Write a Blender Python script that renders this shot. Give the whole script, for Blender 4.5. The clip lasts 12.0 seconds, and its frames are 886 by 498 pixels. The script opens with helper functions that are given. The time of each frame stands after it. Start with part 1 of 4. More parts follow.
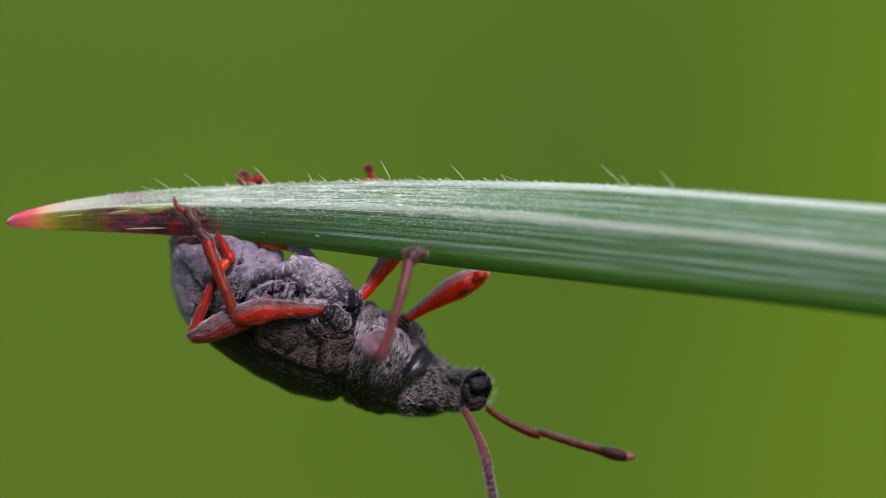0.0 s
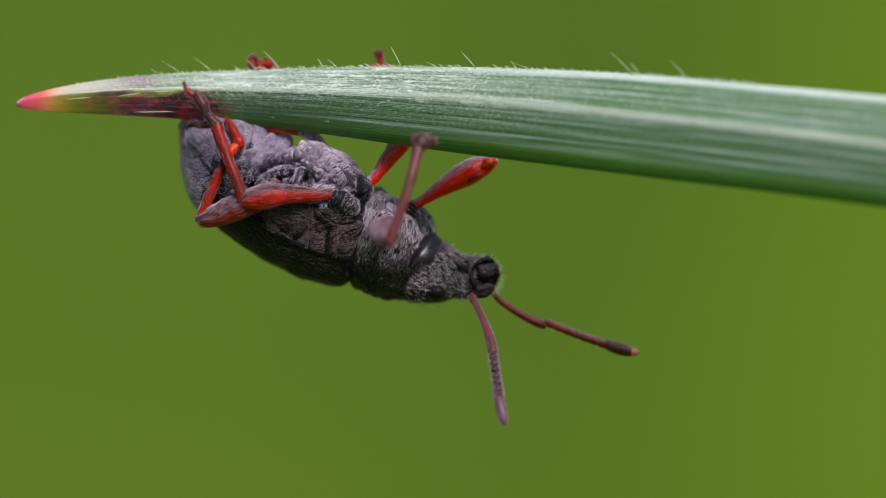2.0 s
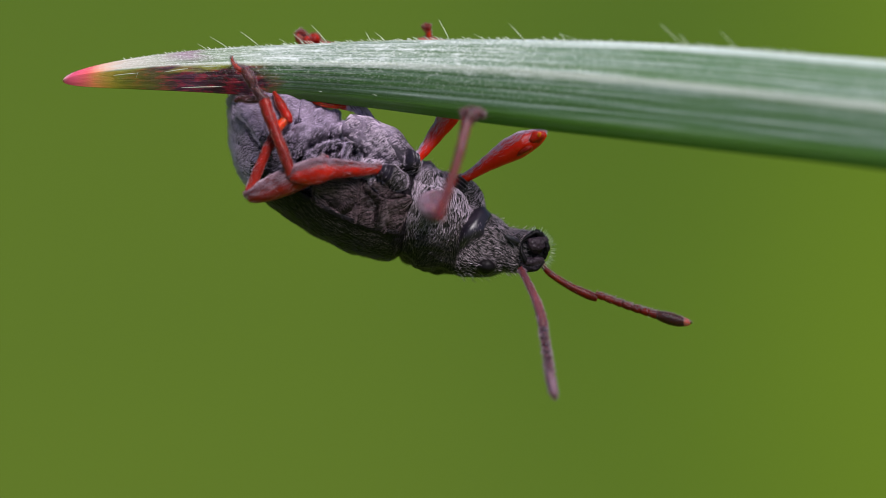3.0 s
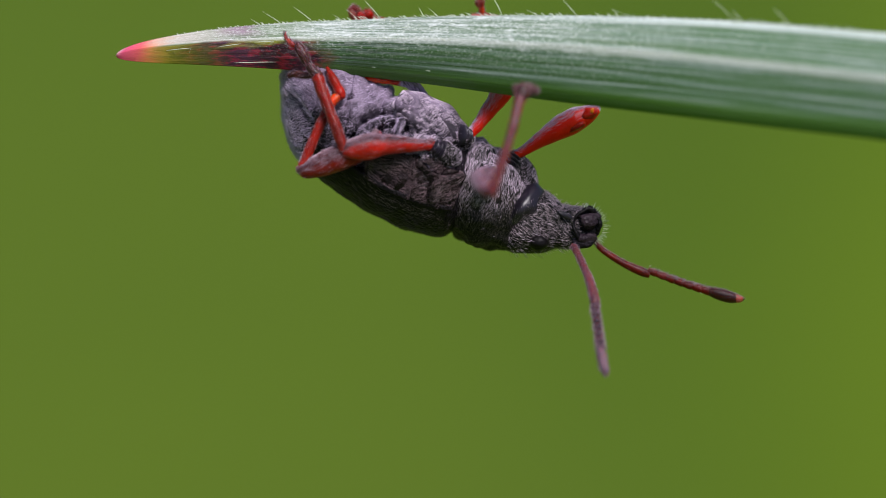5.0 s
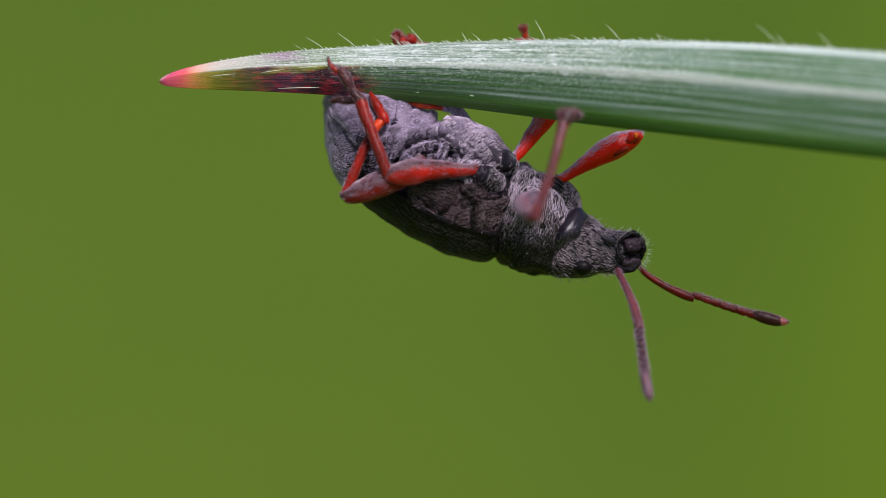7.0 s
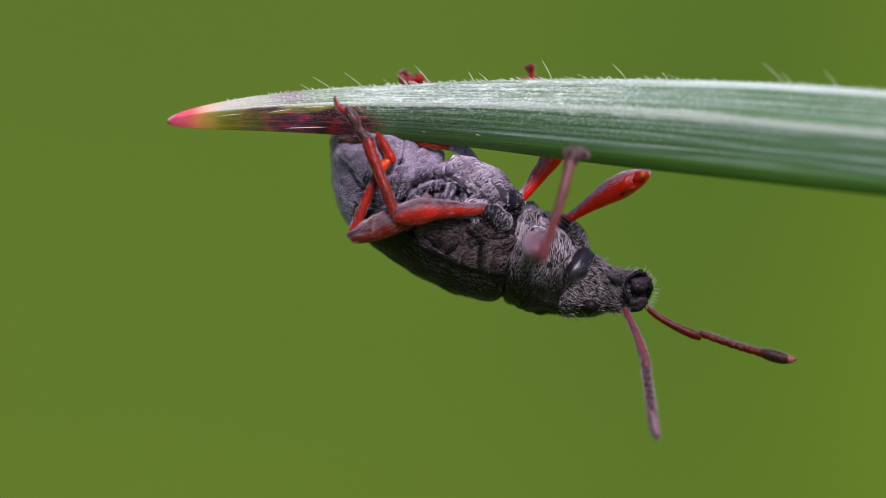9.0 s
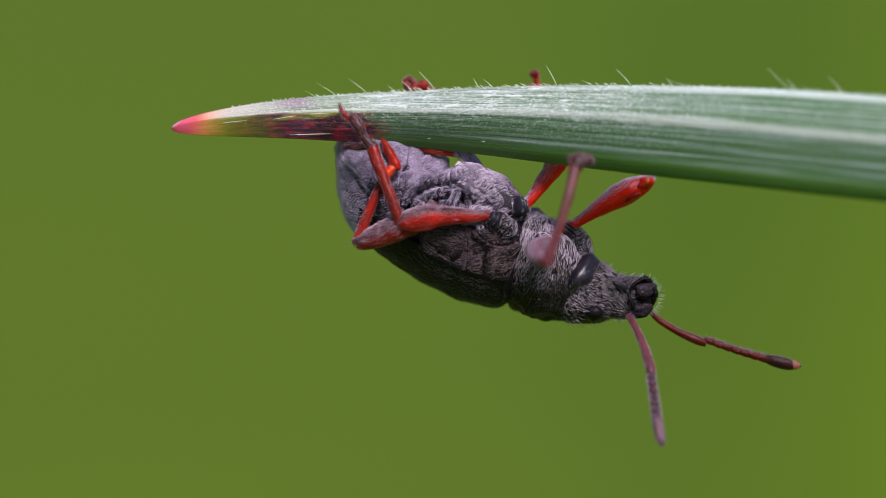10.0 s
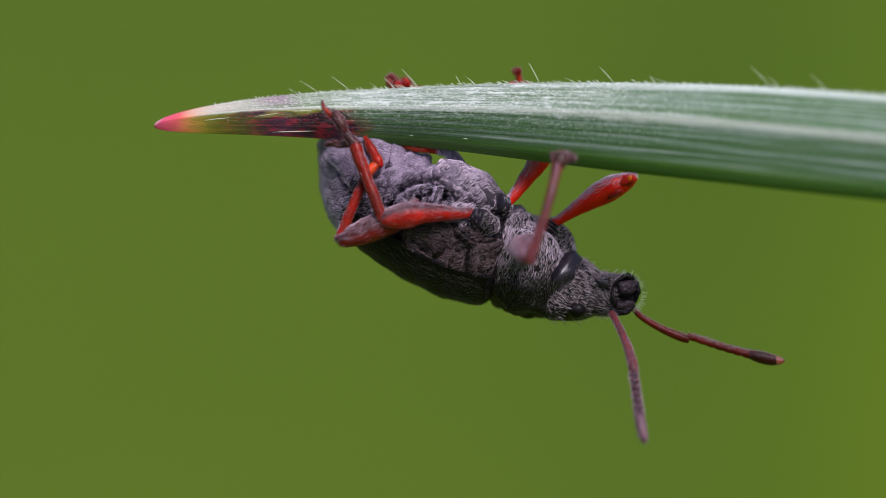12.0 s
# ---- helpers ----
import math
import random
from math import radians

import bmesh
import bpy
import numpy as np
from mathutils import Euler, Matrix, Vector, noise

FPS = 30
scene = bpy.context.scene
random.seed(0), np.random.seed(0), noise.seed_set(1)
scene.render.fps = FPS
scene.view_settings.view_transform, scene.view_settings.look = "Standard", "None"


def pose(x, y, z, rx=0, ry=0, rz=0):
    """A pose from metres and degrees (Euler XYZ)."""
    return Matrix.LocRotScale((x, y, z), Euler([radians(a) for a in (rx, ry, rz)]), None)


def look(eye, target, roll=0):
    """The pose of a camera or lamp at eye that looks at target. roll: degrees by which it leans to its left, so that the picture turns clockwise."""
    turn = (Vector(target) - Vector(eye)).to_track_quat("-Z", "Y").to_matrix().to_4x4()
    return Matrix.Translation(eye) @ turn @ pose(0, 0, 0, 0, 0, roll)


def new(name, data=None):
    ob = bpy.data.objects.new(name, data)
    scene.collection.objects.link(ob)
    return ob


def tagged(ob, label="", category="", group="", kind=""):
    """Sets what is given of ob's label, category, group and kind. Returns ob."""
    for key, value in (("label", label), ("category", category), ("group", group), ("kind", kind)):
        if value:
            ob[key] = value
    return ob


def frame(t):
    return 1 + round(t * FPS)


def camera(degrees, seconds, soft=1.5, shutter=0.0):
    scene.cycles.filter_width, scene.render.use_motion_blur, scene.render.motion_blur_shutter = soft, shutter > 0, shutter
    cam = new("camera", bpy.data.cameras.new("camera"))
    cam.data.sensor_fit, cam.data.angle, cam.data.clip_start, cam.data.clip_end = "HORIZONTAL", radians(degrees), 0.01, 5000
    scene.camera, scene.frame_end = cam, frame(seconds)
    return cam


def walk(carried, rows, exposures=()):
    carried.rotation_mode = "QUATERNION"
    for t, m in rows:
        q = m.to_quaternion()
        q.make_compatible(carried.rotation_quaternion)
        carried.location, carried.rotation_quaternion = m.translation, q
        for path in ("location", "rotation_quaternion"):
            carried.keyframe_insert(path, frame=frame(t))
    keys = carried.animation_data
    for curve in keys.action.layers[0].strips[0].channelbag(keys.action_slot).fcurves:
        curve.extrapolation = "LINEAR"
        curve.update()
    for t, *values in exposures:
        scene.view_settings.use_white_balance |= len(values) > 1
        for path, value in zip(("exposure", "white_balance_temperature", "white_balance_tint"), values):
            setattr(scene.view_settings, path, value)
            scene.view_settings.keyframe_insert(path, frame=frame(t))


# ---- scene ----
# ---- camera ----
# A close-up lens 132 mm from its subject, looking down by TILT degrees at a grass blade HEIGHT metres over the meadow.
TILT, HEIGHT, REACH = 14.0, 0.15, 132.0
STAND = pose(0, 0, HEIGHT, -TILT)          # the subject's own axes: x along the blade, y away from the lens, z up


def eye(yaw, pitch, roll, reach):
    """The camera's pose, by its turn in degrees and its distance from the subject in millimetres."""
    return STAND @ pose(0, -reach / 1000, 0) @ pose(0, 0, 0, 0, 0, yaw) @ pose(0, 0, 0, 90 + pitch) @ pose(0, 0, 0, 0, 0, roll)


cam = camera(6.8, 12.0, soft=0.6, shutter=0.25)
cam.data.dof.use_dof = True
cam.data.dof.focus_distance = 0.13145
cam.data.dof.aperture_fstop = 46.0
walk(cam, [
    (0.0, eye(-1.2457, 0.7030, -0.08, 132.40)),
    (0.1, eye(-1.2129, 0.6038, -0.13, 132.40)),
    (0.2, eye(-1.1535, 0.2208, -0.09, 132.40)),
    (0.3, eye(-1.1128, 0.1674, -0.04, 132.40)),
    (0.4, eye(-1.2595, 0.3826, -0.00, 132.40)),
    (0.5, eye(-1.2844, 0.2580, 0.03, 132.40)),
    (0.6, eye(-1.1557, 0.1136, 0.10, 132.40)),
    (0.7, eye(-1.1500, 0.0192, 0.16, 132.40)),
    (0.8, eye(-1.2222, 0.1334, 0.22, 132.40)),
    (0.9, eye(-1.2853, 0.2132, 0.29, 132.40)),
    (1.0, eye(-1.2560, 0.0240, 0.35, 132.40)),
    (1.5, eye(-1.2140, -0.1270, 0.68, 132.40)),
    (2.0, eye(-1.1818, -0.1696, 0.51, 132.40)),
    (2.5, eye(-1.0722, -0.2425, 0.29, 132.20)),
    (3.0, eye(-0.8060, -0.3722, 0.10, 131.85)),
    (3.5, eye(-0.6374, -0.4366, 0.30, 131.85)),
    (5.3, eye(-0.3272, -0.5641, 0.24, 131.85)),
    (5.5, eye(-0.2706, -0.5169, 0.22, 131.85)),
    (6.0, eye(-0.1764, -0.4946, 0.19, 131.85)),
    (6.5, eye(-0.1714, -0.4164, -0.01, 131.85)),
    (7.0, eye(-0.0651, -0.3668, 0.11, 131.85)),
    (7.2, eye(-0.0300, -0.3268, 0.19, 131.85)),
    (9.0, eye(-0.0104, -0.0635, 0.02, 132.00)),
    (9.5, eye(-0.0125, -0.0337, -0.04, 132.00)),
    (10.0, eye(0.0273, -0.0138, -0.04, 132.00)),
    (10.5, eye(0.0004, -0.0019, -0.05, 132.00)),
    (11.0, eye(0.0188, -0.1386, 0.03, 132.00)),
    (11.5, eye(-0.0258, -0.0998, 0.00, 132.00)),
    (12.0, eye(-0.1071, -0.0349, -0.05, 132.00)),
], exposures=((0.0, 0.07, 6690, 8), (1.0, 0.09, 6740, 7), (2.0, 0.08, 6690, 8), (2.5, 0.11, 6560, 12), (3.3, 0.13, 6440, 17), (7.0, 0.13, 6420, 17), (9.0, 0.20, 6390, 19),
              (10.5, 0.15, 6420, 19), (11.3, 0.11, 6420, 19), (12.0, 0.04, 6420, 19)))

# ---- light ----
world = bpy.data.worlds.new("world")
scene.world = world
world.use_nodes = True
SUN_UP, SUN_ROUND = 61.0, 143.0          # height, and turn from straight behind the subject
sky = world.node_tree.nodes.new("ShaderNodeTexSky")
sky.sky_type, sky.sun_disc = "NISHITA", False
sky.sun_elevation, sky.sun_rotation = radians(SUN_UP), radians(SUN_ROUND)
sky.air_density, sky.dust_density, sky.ozone_density = 1.0, 1.0, 1.5
world.node_tree.links.new(sky.outputs[0], world.node_tree.nodes["Background"].inputs[0])
world.node_tree.nodes["Background"].inputs[1].default_value = 0.055
sun = new("sun", bpy.data.lights.new("sun", "SUN"))
sun.data.energy, sun.data.angle, sun.data.color = 5.0, radians(32), (1.0, 0.97, 0.97)
sun_way = Vector((math.sin(radians(SUN_ROUND)) * math.cos(radians(SUN_UP)), math.cos(radians(SUN_ROUND)) * math.cos(radians(SUN_UP)), math.sin(radians(SUN_UP))))
sun.matrix_world = look(sun_way * 3, (0, 0, 0))


# ---- materials ----
class Nodes:
    """A node material, built by short calls."""

    def __init__(self, name):
        self.mat = bpy.data.materials.new(name)
        self.mat.use_nodes = True
        self.tree = self.mat.node_tree
        self.shader = self.tree.nodes["Principled BSDF"]

    def put(self, kind, **values):
        node = self.tree.nodes.new(kind)
        for key, value in values.items():
            self.give(node, key, value)
        return node

    def give(self, node, key, value):
        slot = node.inputs[int(key[1:])] if key[0] == "i" and key[1:].isdigit() else node.inputs[key.replace("_", " ")]
        if hasattr(value, "is_output"):
            self.tree.links.new(value, slot)
        else:
            slot.default_value = value

    def set(self, **values):
        for key, value in values.items():
            self.give(self.shader, key, value)

    def coords(self, kind="Object", scale=(1, 1, 1), turn=(0, 0, 0)):
        node = self.put("ShaderNodeMapping", Scale=scale, Rotation=turn)
        self.tree.links.new(self.put("ShaderNodeTexCoord").outputs[kind], node.inputs[0])
        return node.outputs[0]

    def noise(self, vector, scale, detail=3.0, rough=0.55):
        return self.put("ShaderNodeTexNoise", Vector=vector, Scale=scale, Detail=detail, Roughness=rough).outputs[0]

    def ramp(self, value, *stops):
        node = self.put("ShaderNodeValToRGB", i0=value)
        ramp = node.color_ramp
        while len(ramp.elements) < len(stops):
            ramp.elements.new(0.5)
        for element, (place, colour) in zip(ramp.elements, stops):
            element.position = place
            element.color = (colour, colour, colour, 1) if isinstance(colour, (int, float)) else (*colour, 1)
        return node.outputs[0]

    def mix(self, factor, a, b):
        node = self.tree.nodes.new("ShaderNodeMix")
        node.data_type = "RGBA"
        for slot, value in ((0, factor), (6, a), (7, b)):
            if hasattr(value, "is_output"):
                self.tree.links.new(value, node.inputs[slot])
            else:
                node.inputs[slot].default_value = value if slot == 0 else (*value, 1)
        return node.outputs[2]

    def math(self, op, a, b=0.0):
        node = self.tree.nodes.new("ShaderNodeMath")
        node.operation = op
        for slot, value in ((0, a), (1, b)):
            if hasattr(value, "is_output"):
                self.tree.links.new(value, node.inputs[slot])
            else:
                node.inputs[slot].default_value = value
        return node.outputs[0]

    def see_through(self, amount, colour):
        """Daylight shining through a thin leaf."""
        glow = self.put("ShaderNodeBsdfTranslucent", Color=colour if hasattr(colour, "is_output") else (*colour, 1))
        mixed = self.put("ShaderNodeMixShader", i0=amount, i1=self.shader.outputs[0], i2=glow.outputs[0])
        self.tree.links.new(mixed.outputs[0], self.tree.nodes["Material Output"].inputs[0])

    def relief(self, height, distance, strength=1.0):
        self.set(Normal=self.put("ShaderNodeBump", Height=height, Distance=distance, Strength=strength).outputs[0])


def leaf_material():
    """Glaucous grass blade: pale wax that also paints skylight on the upper half, long veins, a red tip."""
    n = Nodes("grass_blade")
    sep = n.put("ShaderNodeSeparateXYZ", Vector=n.coords("UV"))
    along, across = sep.outputs[0], sep.outputs[1]          # millimetres from the tip; -1 lower edge, 0 keel, 1 upper edge
    streak = n.noise(n.coords("UV", (0.16, 9.0, 1)), 1.6, 5.0, 0.65)
    fine = n.noise(n.coords("UV", (0.30, 24.0, 1)), 2.0, 5.0, 0.62)
    speck = n.noise(n.coords("Object", (4000, 4000, 9000)), 4.0, 3.0, 0.7)
    blotch = n.noise(n.coords("UV", (0.9, 2.0, 1)), 1.0, 3.0, 0.6)
    green = n.ramp(streak, (0.34, (0.034, 0.115, 0.013)), (0.47, (0.070, 0.168, 0.058)), (0.57, (0.175, 0.27, 0.205)), (0.70, (0.42, 0.50, 0.46)))
    wax = n.ramp(fine, (0.36, (0.045, 0.12, 0.05)), (0.48, (0.22, 0.30, 0.24)), (0.58, (0.90, 0.94, 0.94)))
    upper = n.ramp(across, (0.0, 0.0), (0.05, 0.75), (1.0, 0.9))
    lit_wax = n.math("MULTIPLY", n.math("MULTIPLY", upper, n.ramp(n.math("DIVIDE", along, 14.0), (0.38, 1.0), (0.58, 0.42), (0.80, 0.06))), n.ramp(streak, (0.35, 0.55), (0.6, 1.0)))
    colour = n.mix(lit_wax, green, wax)
    vein = n.math("ABSOLUTE", n.math("SINE", n.math("MULTIPLY", across, 17.0)))
    vein = n.math("MULTIPLY", n.ramp(vein, (0.0, 0.85), (0.30, 0.5), (0.55, 0.0)), n.ramp(streak, (0.35, 1.0), (0.62, 0.2)))
    vein = n.math("MULTIPLY", vein, n.ramp(n.math("DIVIDE", along, 5.0), (0.3, 0.15), (0.8, 1.0)))
    plain = n.math("MULTIPLY", n.ramp(n.math("ADD", across, 1.0), (0.80, 1.0), (1.0, 0.0)), n.ramp(n.math("DIVIDE", along, 12.0), (0.40, 0.35), (0.75, 0.9)))
    vein = n.math("MULTIPLY", vein, n.math("SUBTRACT", 1.0, plain))
    colour = n.mix(vein, colour, (0.055, 0.14, 0.05))
    # the pale keel line
    keel = n.ramp(n.math("ABSOLUTE", n.math("ADD", across, 0.0)), (0.0, 0.85), (0.045, 0.6), (0.12, 0.0))
    colour = n.mix(n.math("MULTIPLY", keel, n.ramp(fine, (0.3, 0.4), (0.6, 1.0))), colour, (0.74, 0.79, 0.74))
    # scuffed patches of wax
    scuff = n.math("MULTIPLY", n.ramp(n.noise(n.coords("UV", (1.7, 4.5, 1)), 1.5, 4.0, 0.65), (0.53, 0.0), (0.66, 0.85)), n.ramp(n.math("ADD", across, 1.0), (0.45, 0.0), (0.75, 0.25), (0.95, 1.0)))
    scuff = n.math("MULTIPLY", scuff, n.ramp(n.math("DIVIDE", along, 12.0), (0.18, 0.0), (0.3, 1.0), (0.6, 0.8), (0.75, 0.1)))
    colour = n.mix(n.math("MULTIPLY", scuff, n.ramp(streak, (0.35, 0.5), (0.55, 1.0))), colour, (0.86, 0.92, 0.91))
    # a pale highlight painted along the far margin, towards the root
    margin_highlight = n.math("MULTIPLY", n.ramp(across, (0.80, 0.0), (0.90, 0.9), (1.0, 0.9)), n.ramp(n.math("DIVIDE", along, 13.0), (0.42, 0.0), (0.72, 1.0)))
    colour = n.mix(n.math("MULTIPLY", margin_highlight, n.ramp(fine, (0.3, 0.55), (0.6, 1.0))), colour, (0.70, 0.80, 0.77))
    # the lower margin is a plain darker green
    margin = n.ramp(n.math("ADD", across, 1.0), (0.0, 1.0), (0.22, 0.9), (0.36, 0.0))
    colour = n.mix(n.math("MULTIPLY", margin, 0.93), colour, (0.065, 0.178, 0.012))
    # olive lower half, dark red blotches and pink tip towards the end of the blade
    wobble = n.math("ADD", along, n.math("MULTIPLY", n.math("SUBTRACT", blotch, 0.5), 1.1))
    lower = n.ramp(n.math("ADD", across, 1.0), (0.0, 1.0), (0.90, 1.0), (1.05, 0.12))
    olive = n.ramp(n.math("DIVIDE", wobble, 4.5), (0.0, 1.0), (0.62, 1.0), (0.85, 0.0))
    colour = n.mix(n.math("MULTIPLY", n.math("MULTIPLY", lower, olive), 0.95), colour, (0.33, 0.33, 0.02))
    red = n.ramp(n.math("DIVIDE", wobble, 4.5), (0.17, 0.0), (0.46, 1.0), (0.76, 1.0), (0.86, 0.0))
    patch = n.ramp(n.math("ADD", n.math("ADD", n.math("MULTIPLY", across, -1.0), 0.0), n.math("MULTIPLY", n.math("SUBTRACT", blotch, 0.5), 1.3)), (0.04, 0.0), (0.26, 1.0))
    dark = n.ramp(n.noise(n.coords("UV", (2.2, 3.4, 1)), 1.6, 4.0, 0.65), (0.38, (0.34, 0.006, 0.035)), (0.52, (0.045, 0.002, 0.020)))
    colour = n.mix(n.math("MULTIPLY", red, patch), colour, dark)
    violet = n.ramp(n.math("DIVIDE", wobble, 4.5), (0.36, 0.0), (0.50, 0.6), (0.60, 0.0))
    colour = n.mix(n.math("MULTIPLY", violet, n.ramp(across, (0.2, 0.2), (0.6, 1.0))), colour, (0.36, 0.13, 0.30))
    pale = n.ramp(n.math("DIVIDE", along, 4.5), (0.10, 1.0), (0.45, 0.0))
    colour = n.mix(n.math("MULTIPLY", n.math("MULTIPLY", pale, upper), 0.6), colour, (0.85, 0.70, 0.60))
    tip = n.ramp(n.math("DIVIDE", n.math("ADD", along, n.math("MULTIPLY", across, -0.10)), 1.6), (0.0, (1.0, 0.50, 0.60)), (0.08, (1.0, 0.10, 0.24)), (0.26, (1.0, 0.13, 0.16)), (0.40, (1.0, 0.30, 0.10)), (0.66, (0.62, 0.38, 0.03)))
    colour = n.mix(n.ramp(n.math("DIVIDE", wobble, 2.0), (0.24, 1.0), (0.52, 0.0)), colour, tip)
    frost = n.ramp(n.math("DIVIDE", along, 2.4), (0.18, 0.0), (0.32, 0.40), (0.5, 0.30), (0.9, 0.0))
    colour = n.mix(n.math("MULTIPLY", frost, upper), colour, (0.95, 0.80, 0.76))
    colour = n.mix(n.math("MULTIPLY", n.ramp(speck, (0.53, 0.0), (0.66, 0.6)), n.math("MULTIPLY", n.math("MULTIPLY", n.ramp(n.math("ADD", across, 1.0), (0.25, 0.0), (0.6, 0.45), (1.0, 1.0)), n.ramp(n.math("ADD", n.math("DIVIDE", along, 4.0), n.math("MULTIPLY", upper, 0.5)), (0.5, 0.1), (0.9, 1.0))), n.ramp(n.math("DIVIDE", along, 12.0), (0.6, 1.0), (0.85, 0.25)))), colour, (0.88, 0.93, 0.90))
    colour = n.mix(n.math("MULTIPLY", n.ramp(speck, (0.30, 0.5), (0.44, 0.0)), n.ramp(n.math("DIVIDE", along, 4.0), (0.2, 0.0), (0.6, 1.0))), colour, (0.06, 0.14, 0.05))
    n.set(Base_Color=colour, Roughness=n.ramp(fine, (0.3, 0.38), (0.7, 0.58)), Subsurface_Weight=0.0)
    n.shader.inputs["Specular IOR Level"].default_value = 0.5
    n.relief(n.math("ADD", fine, n.math("MULTIPLY", speck, 0.35)), 0.00002, 0.9)
    n.see_through(0.14, n.mix(0.1, colour, (0.22, 0.36, 0.02)))
    return n.mat


def leaf_back_material():
    """The blade's other face: plain green, and thin enough to let daylight through."""
    n = Nodes("grass_blade_back")
    streak = n.noise(n.coords("UV", (0.16, 9.0, 1)), 1.6, 5.0, 0.65)
    colour = n.ramp(streak, (0.35, (0.10, 0.24, 0.05)), (0.65, (0.24, 0.40, 0.16)))
    n.set(Base_Color=colour, Roughness=0.5)
    n.see_through(0.6, (0.75, 0.85, 0.60))
    return n.mat


def cuticle_material(name, dark, light, gloss=0.5, grain=1.0):
    """Insect shell with fine pits and dusty patches."""
    n = Nodes(name)
    place = n.coords("Object")
    dust = n.noise(place, 2600.0, 4.0, 0.6)
    pits = n.put("ShaderNodeTexVoronoi", Vector=place, Scale=16000.0).outputs[0]
    n.set(Base_Color=n.mix(n.ramp(dust, (0.35, 0.0), (0.68, 1.0)), dark, light), Roughness=gloss)
    n.shader.inputs["Specular IOR Level"].default_value = 0.5 if gloss < 0.4 else 0.15
    n.relief(n.math("ADD", pits, dust), 0.00003 * grain, 0.8)
    return n.mat


def belly_material():
    """Dark shell, with a lilac-grey bloom higher up that paints skylight on the belly."""
    n = Nodes("belly_shell")
    place = n.coords("Object")
    dust = n.noise(place, 2600.0, 4.0, 0.6)
    fine = n.noise(place, 21000.0, 4.0, 0.7)
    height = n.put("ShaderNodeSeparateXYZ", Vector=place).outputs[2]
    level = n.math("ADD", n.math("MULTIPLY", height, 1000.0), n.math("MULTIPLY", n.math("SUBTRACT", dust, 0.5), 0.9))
    lit_bloom = n.put("ShaderNodeMapRange", Value=level, From_Min=0.95, From_Max=1.35).outputs[0]
    lit_bloom = n.math("MULTIPLY", lit_bloom, n.ramp(fine, (0.34, 0.35), (0.60, 1.0)))
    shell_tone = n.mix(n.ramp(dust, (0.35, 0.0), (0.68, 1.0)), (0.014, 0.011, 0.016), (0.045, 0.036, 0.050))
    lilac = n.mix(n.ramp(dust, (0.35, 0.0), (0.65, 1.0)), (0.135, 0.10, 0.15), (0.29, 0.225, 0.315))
    n.set(Base_Color=n.mix(lit_bloom, shell_tone, lilac), Roughness=0.6)
    n.shader.inputs["Specular IOR Level"].default_value = 0.15
    n.relief(n.math("ADD", fine, dust), 0.00002, 0.7)
    return n.mat


def leg_material(name, red, dusk, depth=0.15):
    """Clear red horn, darker where it thickens; depth: how far light goes into it, in millimetres."""
    n = Nodes(name)
    place = n.coords("Object")
    stain = n.noise(place, 1500.0, 3.0, 0.6)
    grain = n.noise(place, 14000.0, 3.0, 0.6)
    n.set(Base_Color=n.mix(n.ramp(stain, (0.40, 0.0), (0.72, 1.0)), red, dusk), Roughness=n.ramp(grain, (0.3, 0.26), (0.7, 0.42)),
          Subsurface_Weight=0.9, Subsurface_Scale=depth * 0.001)
    n.shader.inputs["Subsurface Radius"].default_value = (1.0, 0.08, 0.03)
    n.shader.inputs["Specular IOR Level"].default_value = 0.22
    n.relief(grain, 0.00002, 0.6)
    return n.mat


def hair_material(name, colour, other):
    n = Nodes(name)
    tone = n.put("ShaderNodeNewGeometry").outputs["Random Per Island"]
    n.set(Base_Color=n.mix(tone, colour, other), Roughness=0.42)
    n.shader.inputs["Specular IOR Level"].default_value = 0.35
    return n.mat


def meadow_material():
    """Short turf and moss: yellow-green, with a darker and a brighter stretch."""
    n = Nodes("meadow")
    place = n.coords("Object")

    def stretch(x, y, wide, long):
        node = n.put("ShaderNodeMapping", Location=(-x / wide, -y / long, 0), Scale=(1 / wide, 1 / long, 0))
        n.tree.links.new(n.put("ShaderNodeTexCoord").outputs["Object"], node.inputs[0])
        spot = n.put("ShaderNodeTexGradient", Vector=node.outputs[0])
        spot.gradient_type = "SPHERICAL"
        return n.ramp(spot.outputs[1], (0.0, 0.0), (0.55, 1.0))

    broad = n.noise(place, 7.0, 2.0, 0.5)
    mid = n.noise(place, 45.0, 3.0, 0.6)
    turf = n.mix(n.ramp(broad, (0.35, 0.0), (0.65, 1.0)), (0.0552, 0.1022, 0.0045), (0.0683, 0.1157, 0.0052))
    turf = n.mix(stretch(0.045, 0.66, 0.040, 0.30), turf, (0.0448, 0.0896, 0.0028))
    turf = n.mix(stretch(0.102, 0.66, 0.055, 0.30), turf, (0.0813, 0.1470, 0.0003))
    turf = n.mix(stretch(0.080, 0.50, 0.060, 0.28), turf, (0.0783, 0.1375, 0.0022))
    n.set(Base_Color=n.mix(n.ramp(mid, (0.35, 0.0), (0.7, 0.3)), turf, (0.0531, 0.0957, 0.0031)), Roughness=0.9)
    n.shader.inputs["Specular IOR Level"].default_value = 0.15
    n.relief(mid, 0.01, 0.5)
    return n.mat


